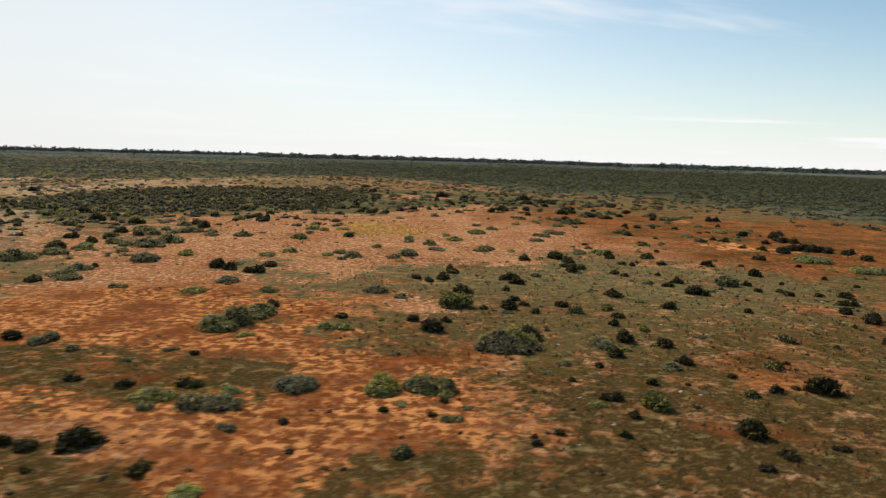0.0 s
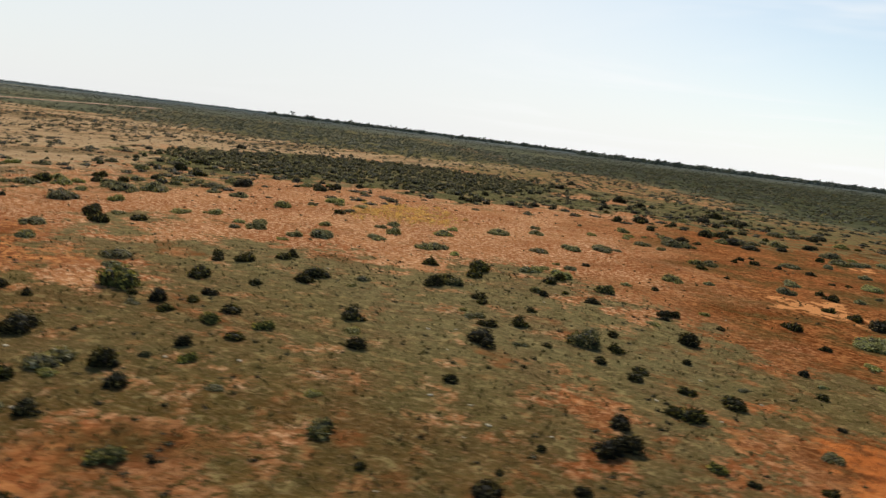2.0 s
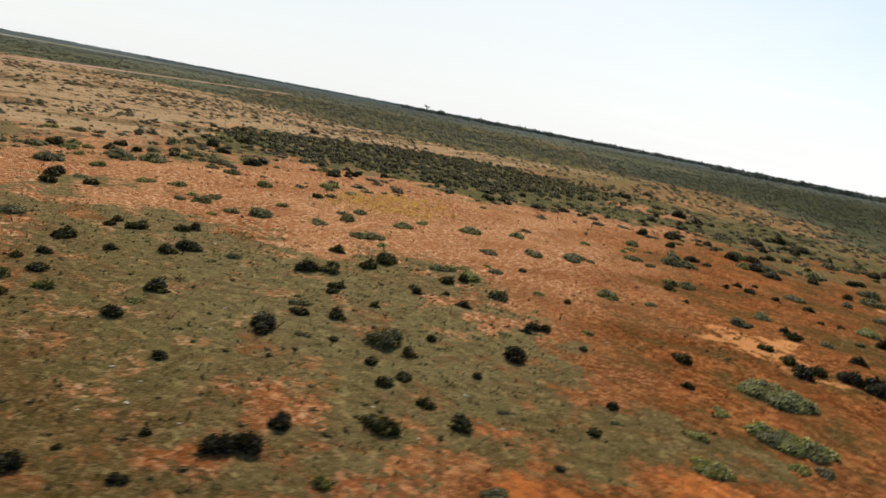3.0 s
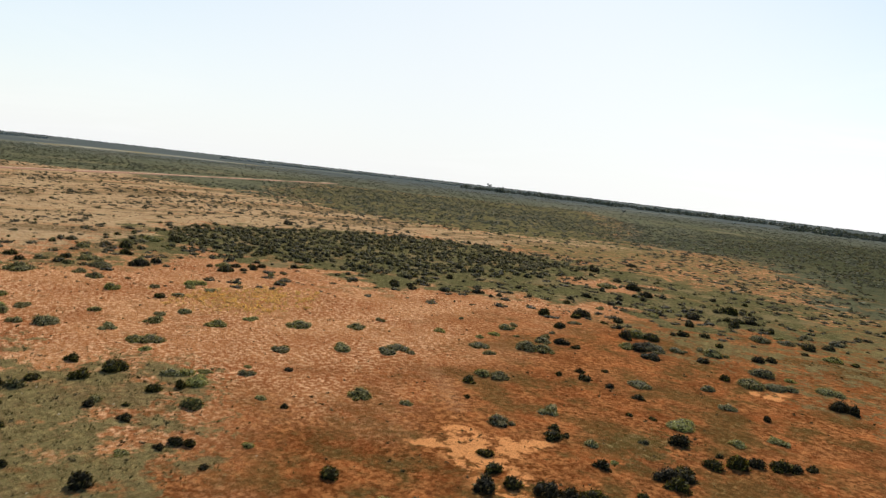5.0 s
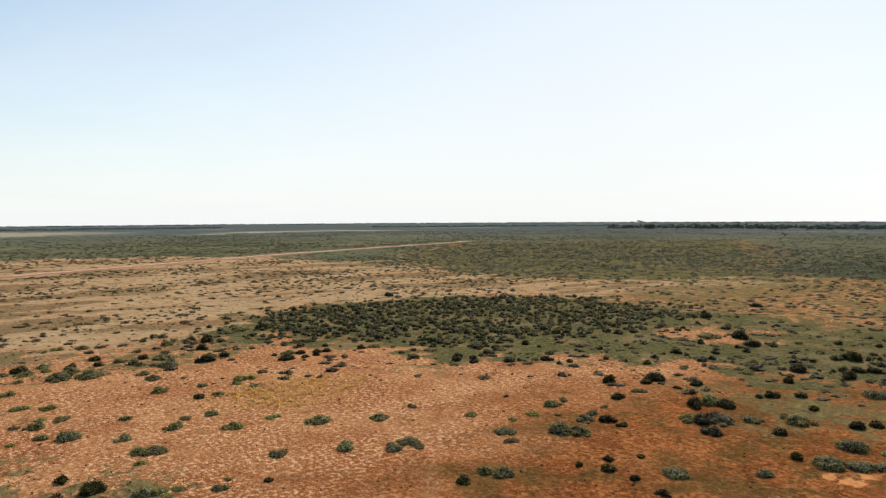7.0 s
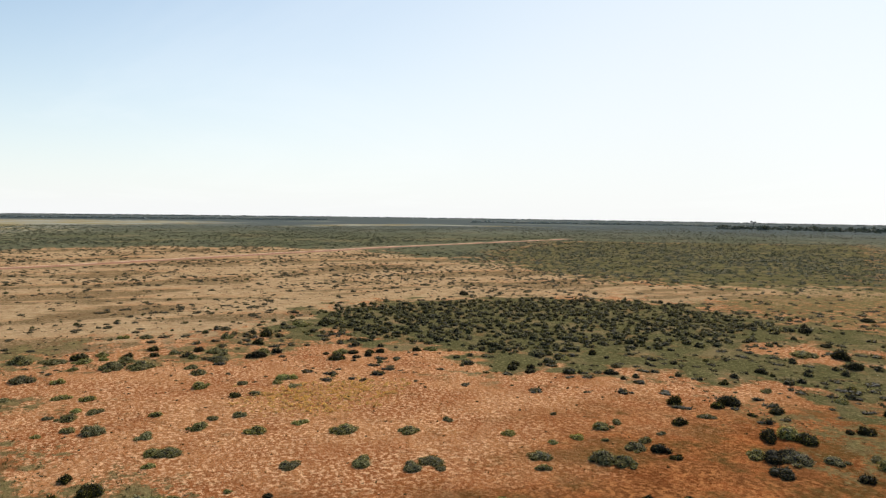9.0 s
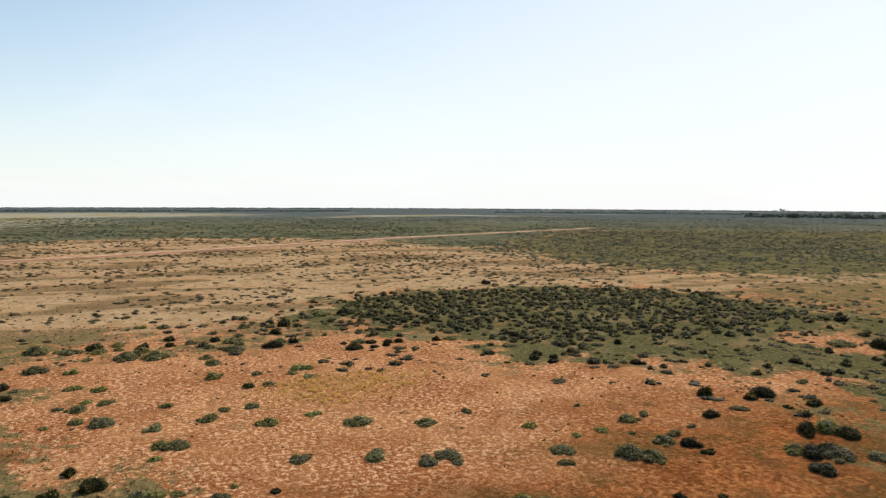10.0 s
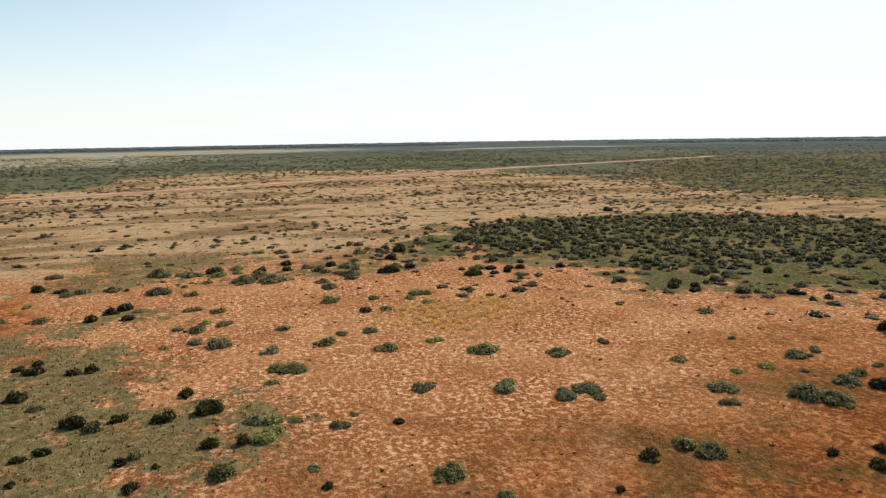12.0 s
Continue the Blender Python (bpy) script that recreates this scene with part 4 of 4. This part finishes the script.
GREY_MOUNDS = [(4.2, 44.6, 2.6), (5.3, 45.3, 2.5), (-0.6, 36.0, 1.8), (0.2, 35.9, 1.6), (-2.6, 36.0, 1.7), (-14.7, 49.4, 2.5), (-13.7, 52.6, 2.0)]
GREY_SPOTS = (GREY_CLUMP, GREY_1, GREY_2, GREY_3, GREY_4, GREY_5,)
PALE_1 = [(-8.9, 23.6, 1.2), (-1.7, 33.5, 0.7), (-10.6, 34.7, 1.1), (-7.4, 35.7, 2.2), (-1.1, 36.2, 1.7), (14.0, 40.9, 1.3), (-12.9, 45.8, 0.9),
          (-3.3, 59.8, 1.4), (42.9, 73.8, 0.6), (50.3, 81.1, 2.2), (48.7, 81.4, 1.9), (51.3, 81.4, 1.9), (46.1, 81.7, 1.0), (-13.6, 83.5, 1.4),
          (-3.9, 85.6, 2.5), (48.1, 88.5, 2.6), (46.2, 89.0, 2.4), (49.4, 89.3, 1.9), (17.6, 89.6, 1.8), (20.7, 90.4, 2.1), (-0.4, 90.6, 1.8),
          (9.2, 90.7, 1.1), (26.3, 93.1, 0.9), (-4.5, 100.9, 1.7), (32.6, 103.7, 1.0), (0.8, 107.0, 1.5), (50.0, 109.5, 0.7), (15.7, 109.6, 2.2),
          (-19.9, 110.0, 2.3), (-15.2, 110.0, 1.8), (46.8, 111.1, 1.2), (18.6, 113.6, 2.1)]
PALE_2 = [(40.2, 114.5, 1.9), (48.9, 123.3, 2.5), (53.7, 123.5, 1.7), (55.7, 127.9, 1.7), (18.0, 130.0, 1.2), (48.7, 133.4, 1.6), (44.5, 138.5, 1.6),
          (49.1, 147.9, 2.8), (53.1, 152.4, 2.6)]
PALE_MOUNDS = [(47.1, 89.2, 2.3), (48.9, 89.5, 1.9), (49.5, 81.2, 2.0), (51.8, 81.9, 1.7), (50.7, 81.9, 1.5)]
PALE_SPOTS = (PALE_MOUNDS, PALE_1, PALE_2,)
YELLOW_1 = [(-1.4, 27.5, 1.0), (11.1, 34.1, 1.7), (16.8, 36.2, 1.0), (20.2, 41.5, 1.3), (29.0, 44.0, 0.7), (24.2, 48.0, 1.4), (13.1, 49.1, 0.7),
            (14.8, 50.0, 1.0), (10.9, 55.4, 1.4), (38.7, 56.3, 0.9), (13.6, 56.8, 1.2), (1.5, 57.1, 2.7), (28.9, 70.2, 2.2), (15.3, 78.1, 1.8),
            (25.7, 87.4, 1.8)]
YELLOW_SPOTS = (YELLOW_1,)
LONE_TREES = [(-1155, 1483, 16), (-1100, 1470, 11), (-330, 760, 6), (-260, 890, 6), (-190, 1010, 7)]


dark_kind = shrub_kind("dark_shrub", LEAF_DARK,
                       [dict(seed=101 + i, lobes=4 + i % 3, leaves=600, leaf=0.066, tall=0.55, upright=0.15) for i in range(4)]
                       + [dict(seed=121 + i, lobes=8 + i, leaves=1900, leaf=0.036, tall=0.52, upright=0.12) for i in range(3)],
                       "dark green rounded shrub with dense small leaves", "shrub", "dark shrubs on the plain")
grey_kind = shrub_kind("saltbush", LEAF_GREY,
                       [dict(seed=201 + i, lobes=5 + i % 3, leaves=950, leaf=0.055, tall=0.44, upright=0.1, spread=0.62) for i in range(4)]
                       + [dict(seed=221 + i, lobes=10 + i, leaves=2800, leaf=0.031, tall=0.44, upright=0.1, spread=0.62) for i in range(3)],
                       "low grey green saltbush mound on red soil", "bush", "saltbushes on the plain")
pale_kind = shrub_kind("pale_bush", LEAF_LIGHT,
                       [dict(seed=301 + i, lobes=6 + i % 3, leaves=950, leaf=0.057, tall=0.42, upright=0.15, spread=0.6) for i in range(3)]
                       + [dict(seed=321 + i, lobes=10 + i, leaves=2800, leaf=0.032, tall=0.42, upright=0.15, spread=0.6) for i in range(2)],
                       "low pale green feathery bush on red soil", "bush", "pale bushes on the plain")
yellow_kind = shrub_kind("flowering_shrub", LEAF_YELLOW,
                         [dict(seed=401 + i, lobes=6 + i, leaves=720, leaf=0.07, tall=0.55, upright=0.45) for i in range(2)]
                         + [dict(seed=421 + i, lobes=9 + i, leaves=1900, leaf=0.042, tall=0.55, upright=0.45) for i in range(2)],
                         "dark shrub with yellowish leaf tips", "shrub", "yellow tipped shrubs on the plain")
for n, spots in enumerate(DARK_SPOTS):
    plant(dark_kind, spots, 50 + n, 0.85, 1.25)
for n, spots in enumerate(GREY_SPOTS):
    plant(grey_kind, spots, 60 + n, 0.76, 1.06)
plant(grey_kind, GREY_MOUNDS, 68, 1.35, 1.6)
for n, spots in enumerate(PALE_SPOTS):
    plant(pale_kind, spots, 70 + n, 0.82, 1.15)
for n, spots in enumerate(YELLOW_SPOTS):
    plant(yellow_kind, spots, 80 + n, 0.85, 1.2)
for kinds in (dark_kind, grey_kind, pale_kind, yellow_kind):
    tidy(kinds)
TAKEN = np.array([s for group in (DARK_SPOTS, GREY_SPOTS, (GREY_MOUNDS,), PALE_SPOTS, YELLOW_SPOTS) for spots in group for s in spots])


# ---------------------------------------------------------------- plants beyond counting
def scatter(n, box, density, seed, clear=0.0):
    """Random spots in a box (x0, y0, x1, y1), kept by a density of 0 to 1 at each."""
    g = np.random.default_rng(seed)
    x, y = g.uniform(box[0], box[2], n), g.uniform(box[1], box[3], n)
    keep = g.random(n) < density(x, y)
    x, y = x[keep], y[keep]
    off = signed(x, y, ROAD + [(p + 4, q - 4) for p, q in ROAD[::-1]]) < -11
    x, y = x[off], y[off]
    if clear:
        for tx, ty, tw in TAKEN:
            off = np.hypot(x - tx, y - ty) > clear + 0.5 * tw
            x, y = x[off], y[off]
    return x, y


def stuff(name, templates, x, y, low, high, tall, material, label, category, seed, power=1.5, sink=0.02):
    g = np.random.default_rng(seed)
    s = low + (high - low) * g.random(len(x)) ** power
    t = tall * g.uniform(0.8, 1.2, len(x))
    v, f, slots = gather(templates, x, y, height(x, y) - sink, s, t, seed)
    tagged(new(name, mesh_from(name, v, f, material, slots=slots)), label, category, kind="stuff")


def spaced(x, y, gap):
    """The spots that keep that gap from the ones before them."""
    cells, keep = {}, []
    for k, (px, py) in enumerate(zip(x, y)):
        i, j = int(px // gap), int(py // gap)
        near = [q for a in (-1, 0, 1) for b in (-1, 0, 1) for q in cells.get((i + a, j + b), ())]
        if all((px - q[0]) ** 2 + (py - q[1]) ** 2 > gap * gap for q in near):
            cells.setdefault((i, j), []).append((px, py))
            keep.append(k)
    return x[keep], y[keep]


mid_dark = [crown(seed=500 + i, lobes=3 + i % 3, leaves=130, leaf=0.088, tall=0.62, upright=0.12, spread=0.4, core=(7, 2)) for i in range(6)]
mid_grey = [crown(seed=520 + i, lobes=4 + i % 2, leaves=56, leaf=0.105, tall=0.42, upright=0.1, spread=0.62, core=(6, 2)) for i in range(6)]
far_bits = [crown(seed=540 + i, lobes=1 + i % 3, leaves=9, leaf=0.2, tall=0.36, upright=0.0, spread=0.7, core=(5, 1)) for i in range(8)]
weed_bits = [crown(seed=560 + i, lobes=2, leaves=16, leaf=0.15, tall=0.4, upright=0.15, core=(4, 1)) for i in range(6)]


def grass_tuft(seed):
    g = np.random.default_rng(seed)
    verts, faces = [], []
    for i in range(7):
        a, lean, r = g.uniform(0, 6.28), g.uniform(0.2, 0.75), g.uniform(0, 0.22)
        bx, by = r * math.cos(a * 1.7), r * math.sin(a * 1.7)
        l = g.uniform(0.5, 1.0)
        px, py = -math.sin(a) * 0.09, math.cos(a) * 0.09
        verts += [(bx - px, by - py, 0), (bx + px, by + py, 0), (bx + math.cos(a) * lean * l, by + math.sin(a) * lean * l, l)]
        faces.append((3 * i, 3 * i + 1, 3 * i + 2))
    return np.array(verts), faces, [0] * len(faces)


tufts = [grass_tuft(600 + i) for i in range(8)]

# the dark thicket in the middle of the plain
x, y = scatter(9500, (-106, 108, 8, 240), lambda x, y: np.clip((signed(x, y, THICKET) - 1 + 6 * (value_noise(x, y, 9, 82) - 0.5)) / 10, 0.02, 1) * (signed(x, y, THICKET) > -6)
               * (0.3 + 0.6 * (value_noise(x, y, 6, 81) > 0.4)), 801)
x, y = spaced(x, y, 1.45)
stuff("thicket", mid_dark, x, y, 1.2, 2.6, 0.74, LEAF_THICKET, "thicket of low dark grey green shrubs", "shrubs", 811, 1.3)

# shrubs of the green grass beside it and of the band to its west
x, y = scatter(2400, (-110, 90, 60, 260), lambda x, y: (0.15 + 0.6 * (value_noise(x, y, 7, 90) > 0.5)) * zone(x, y, GREEN, 5, 6, 51) + 0.5 * zone(x, y, OLIVE_BAND, 5, 6, 15), 802, 0.6)
stuff("low_shrubs", mid_grey + mid_dark, x, y, 0.8, 2.3, 0.85, LEAF_DULL, "low grey green shrubs in green grass", "shrubs", 812)

def open_ground(x, y):
    """0 on the ground where every shrub is set singly, 1 beyond it."""
    return np.clip((np.hypot(x - 62, y - 85) - 80) / 18, 0, 1) * np.clip((np.hypot(x - 12, y - 10) - 78) / 20, 0, 1)


# open stretches: saltbush all over the tan and red ground, thicker with distance
x, y = scatter(42000, (-400, -120, 130, 370), lambda x, y: np.clip(zone(x, y, PLAIN, 12, 12, 61), 0, 1) * (1 - zone(x, y, THICKET, 5, 6, 51))
               * open_ground(x, y) * (0.14 + 0.86 * mats(x, y)) * (0.4 + value_noise(x, y, 17, 83) * 0.6), 803, 0.8)
x, y = spaced(x, y, 1.9)
stuff("saltbush_scatter", mid_grey, x, y, 0.7, 2.6, 0.66, LEAF_DULL, "scattered saltbush over red and tan soil", "shrubs", 813)
x, y = scatter(6500, (-400, -120, 130, 370), lambda x, y: np.clip(zone(x, y, PLAIN, 12, 12, 61), 0, 1) * open_ground(x, y)
               * (value_noise(x, y, 21, 84) ** 2) * 0.8, 804, 0.8)
stuff("dark_scatter", mid_dark, x, y, 0.6, 1.7, 0.8, LEAF_THICKET, "scattered small dark shrubs over the plain", "shrubs", 814)

# scrub from the plain's edge to the horizon
def scrub_density(x, y):
    d = np.hypot(x - 40, y - 70)
    cover = 0.5 * value_noise(x, y, 26, 85) + 0.5 * value_noise(x, y, 95, 86)
    return np.clip(1 - zone(x, y, PLAIN, 24, 22, 61), 0, 1) * np.clip((cover - 0.22) * 2.2, 0.12, 1) * np.clip(420 / d, 0.05, 1) ** 1.6


x, y = scatter(190000, (-1000, -300, 420, 1100), scrub_density, 805)
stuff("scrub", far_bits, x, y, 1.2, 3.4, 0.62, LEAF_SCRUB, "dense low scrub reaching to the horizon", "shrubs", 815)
x, y = scatter(14000, (-450, 230, 40, 700), lambda x, y: 0.55 * zone(x, y, GREEN_FAR, 20, 20, 52), 806)
stuff("green_scrub", far_bits, x, y, 1.0, 2.8, 0.65, LEAF_SCRUB, "low shrubs over distant green grass", "shrubs", 816)

x, y = scatter(24000, (-130, 90, 420, 760), lambda x, y: zone(x, y, DARK_SCRUB, 20, 25, 53) * (0.4 + 0.6 * value_noise(x, y, 18, 89)) * np.clip(300 / np.hypot(x - 40, y - 70), 0, 1), 822)
stuff("dark_scrub", far_bits, x, y, 1.2, 3.2, 0.65, LEAF_THICKET, "dense dark scrub beyond the open plain", "shrubs", 824)

# small weeds and tufts on the near ground
x, y = scatter(22000, (-75, 10, 85, 190), lambda x, y: 0.05 + 0.5 * (value_noise(x, y, 6, 86) > 0.6) * value_noise(x, y, 2.5, 87) + 0.25 * zone(x, y, OLIVE, 3, 4, 11), 807)
stuff("weeds", weed_bits, x, y, 0.14, 0.6, 0.7, WEED_LEAF, "small dull green weeds and seedlings", "weeds", 817, 2.2, 0.01)
x, y = scatter(7500, (-230, -60, 20, 240), lambda x, y: open_ground(x, y) * zone(x, y, PLAIN, 12, 12, 61) * (1 - zone(x, y, THICKET, 5, 6, 51)) * (0.3 + 0.7 * (value_noise(x, y, 12, 88) > 0.45)), 820)
stuff("tan_weeds", weed_bits, x, y, 0.25, 0.9, 0.65, WEED_LEAF, "small dull weeds over the tan ground", "weeds", 820, 1.6, 0.01)
x, y = scatter(26000, (-60, 10, 70, 130), lambda x, y: 0.06 + 0.75 * zone(x, y, OLIVE, 3, 4, 11) + 0.5 * zone(x, y, OLIVE_WEST, 3, 4, 12), 808)
stuff("grass", tufts, x, y, 0.12, 0.34, 0.8, WEED_LEAF, "short olive and brown grass tufts", "grass", 818, 1.3, 0.0)
x, y = scatter(2600, (-25, 98, 6, 130), lambda x, y: 0.75 * zone(x, y, STRAW, 3, 4, 33), 809)
stuff("straw_tufts", [(v, f, [0] * len(m)) for v, f, m in weed_bits], x, y, 0.4, 1.1, 0.75, STRAW_LEAF, "tussocks of yellow dry grass on red soil", "grass", 819, 1.3, 0.0)


# ---------------------------------------------------------------- trees at the edge of the plain
def tree_mesh(seed):
    """A tree one metre high: trunk and limbs; a crown of uneven leafy clumps."""
    g = np.random.default_rng(seed)
    tv, tf = [], []

    def limb(a, b, ra, rb):
        k = len(tv)
        for c, r in ((a, ra), (b, rb)):
            for j in range(6):
                t = j / 6 * 2 * math.pi
                tv.append((c[0] + r * math.cos(t), c[1] + r * math.sin(t), c[2]))
        for j in range(6):
            tf.append((k + j, k + (j + 1) % 6, k + 6 + (j + 1) % 6, k + 6 + j))

    limb((0, 0, -0.03), (0.01, 0, 0.38), 0.035, 0.022)
    cv, cf, cs, n = [], [], [], 0
    for k in range(6):
        a = k * 1.05 + g.uniform(-0.4, 0.4)
        tip = (0.3 * math.cos(a) * g.uniform(0.6, 1.1), 0.3 * math.sin(a) * g.uniform(0.6, 1.1), g.uniform(0.5, 0.82))
        limb((0.01, 0, 0.33), tip, 0.018, 0.005)
        v, f, m = crown(seed=seed * 10 + k, lobes=3, leaves=60, leaf=0.12, tall=0.55, upright=0.2, core=(6, 2))
        v = v * g.uniform(0.3, 0.42) + (tip[0], tip[1], tip[2] - 0.04)
        cv.append(v)
        cf += [tuple(i + n for i in q) for q in f]
        cs += m
        n += len(v)
    return (tv, tf), (np.vstack(cv), cf), cs


def tree(name, x, y, tall, seed, label):
    ob = tagged(new(name), label, "tree", "lone trees on the plain")
    (tv, tf), (cv, cf), cs = tree_mesh(seed)
    part("trunk", mesh_from("trunk", tv, tf, BARK), ob)
    part("crown", mesh_from("crown", cv, cf, LEAF_HAZED, slots=cs), ob)
    ob.matrix_basis = pose(x, y, float(height(x, y)), 0, 0, seed * 37) @ Matrix.Diagonal((tall * 1.15, tall * 1.15, tall, 1))


for i, (x, y, h) in enumerate(LONE_TREES):
    tree("tree", x, y, h, 30 + i, "lone dark tree on the far scrub plain" if h < 9 else "tall distant tree above the far woodland")

wood_bits = [crown(seed=580 + i, lobes=3, leaves=14, leaf=0.26, tall=0.75, upright=0.3, core=(5, 1)) for i in range(8)]
wood_bits = [(v, f, [0] * len(m)) for v, f, m in wood_bits]


def belt_spots(n, west, east, rings, spread, gap, seed):
    """Spots along ragged belts round the plain, with gaps."""
    g = np.random.default_rng(seed)
    azimuth = g.uniform(east, west, n)
    belt = g.integers(len(rings), size=n)
    rough = value_noise(azimuth, belt * 31.0, 7.0, seed + 1)
    fine = value_noise(azimuth, belt * 17.0, 1.1, seed + 2)
    radius = np.array(rings)[belt] * (1 + spread * (rough - 0.5)) + g.uniform(-30, 90, n)
    keep = g.random(n) < np.clip((0.7 * rough + 0.3 * fine - gap) * 8, 0, 1)
    a, radius = np.radians(azimuth[keep]), radius[keep]
    return 40 - np.sin(a) * radius, 60 + np.cos(a) * radius


x, y = belt_spots(2600, 130, 73.5, (1720, 1790, 1860), 0.05, 0.0, 91)
ax, ay = belt_spots(1100, 61.5, 16, (1650, 1720, 1800), 0.08, 0.12, 92)
x, y = np.append(x, ax), np.append(y, ay)
stuff("far_woods", wood_bits, x, y, 9, 13, 0.5, LEAF_HAZED, "far belts of woodland, haze blue in their leaf colour", "woods", 821, 1.6, 0.3)
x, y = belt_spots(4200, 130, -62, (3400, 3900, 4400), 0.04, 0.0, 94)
stuff("distant_woods", wood_bits, x, y, 14, 22, 0.36, LEAF_HAZED, "distant woodland on the skyline", "woods", 822, 1.4, 0.3)
x, y = belt_spots(2600, 17, -62, (1120, 1220, 1330), 0.12, 0.24, 97)
ax, ay = belt_spots(650, 42, 13, (1330, 1430, 1560), 0.14, 0.30, 98)
x, y = np.append(x, ax), np.append(y, ay)
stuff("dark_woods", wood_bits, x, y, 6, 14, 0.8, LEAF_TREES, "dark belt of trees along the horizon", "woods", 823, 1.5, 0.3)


# ---------------------------------------------------------------- pale stones lying in the grass
def stone_mesh(seed):
    bm = bmesh.new()
    bmesh.ops.create_icosphere(bm, subdivisions=2, radius=0.5)
    for v in bm.verts:
        v.co *= 0.8 + 0.4 * noise.noise(v.co * 2.2 + Vector((seed * 7.0, 0, 0)))
        v.co.z *= 0.5
    me = bpy.data.meshes.new("pale_stone")
    bm.to_mesh(me)
    bm.free()
    me.materials.append(STONE)
    return me


STONE, nt, bsdf = shader("pale_quartz")
pos = nt.nodes.new("ShaderNodeNewGeometry").outputs["Position"]
nt.links.new(blend(nt, ramp_noise(nt, pos, 9, 0.35, 0.65), (0.36, 0.29, 0.18), (0.56, 0.47, 0.32)), bsdf.inputs["Base Color"])
bsdf.inputs["Roughness"].default_value = 0.85
STONES = [(14.5, 41.8), (13.9, 49.6), (16.7, 51.7), (14.2, 39.0), (13.1, 36.5), (14.0, 36.0), (11.5, 35.3), (21.6, 66.0), (29.1, 51.7), (-4.8, 66.0),
          (25.8, 54.8), (7.4, 35.0), (8.3, 31.4), (6.2, 28.9), (-7.2, 29.8), (10.4, 194.2), (22.8, 82.6), (23.1, 78.7), (23.2, 61.7), (36.4, 68.7),
          (8.0, 45.5), (27.8, 55.1), (20.3, 53.3), (32.0, 54.5), (28.6, 45.7), (38.2, 62.7), (29.4, 53.6), (36.0, 87.0), (39.8, 67.2), (20.3, 64.7),
          (34.9, 63.1), (34.2, 73.7), (16.5, 79.1), (20.5, 75.4), (17.6, 77.8), (21.9, 74.9), (5.9, 73.5)]
stone_shapes = [stone_mesh(i) for i in range(4)]
pick = random.Random(5)
for i, (x, y) in enumerate(STONES):
    ob = tagged(new("pale_stone", stone_shapes[i % 4]), "small pale weathered stone lying in grass", "stone", "pale stones")
    w = pick.uniform(0.11, 0.26)
    ob.matrix_basis = pose(x, y, float(height(x, y)) + 0.03, 0, 0, pick.uniform(0, 360)) @ Matrix.Diagonal((w * 1.4, w, w, 1))
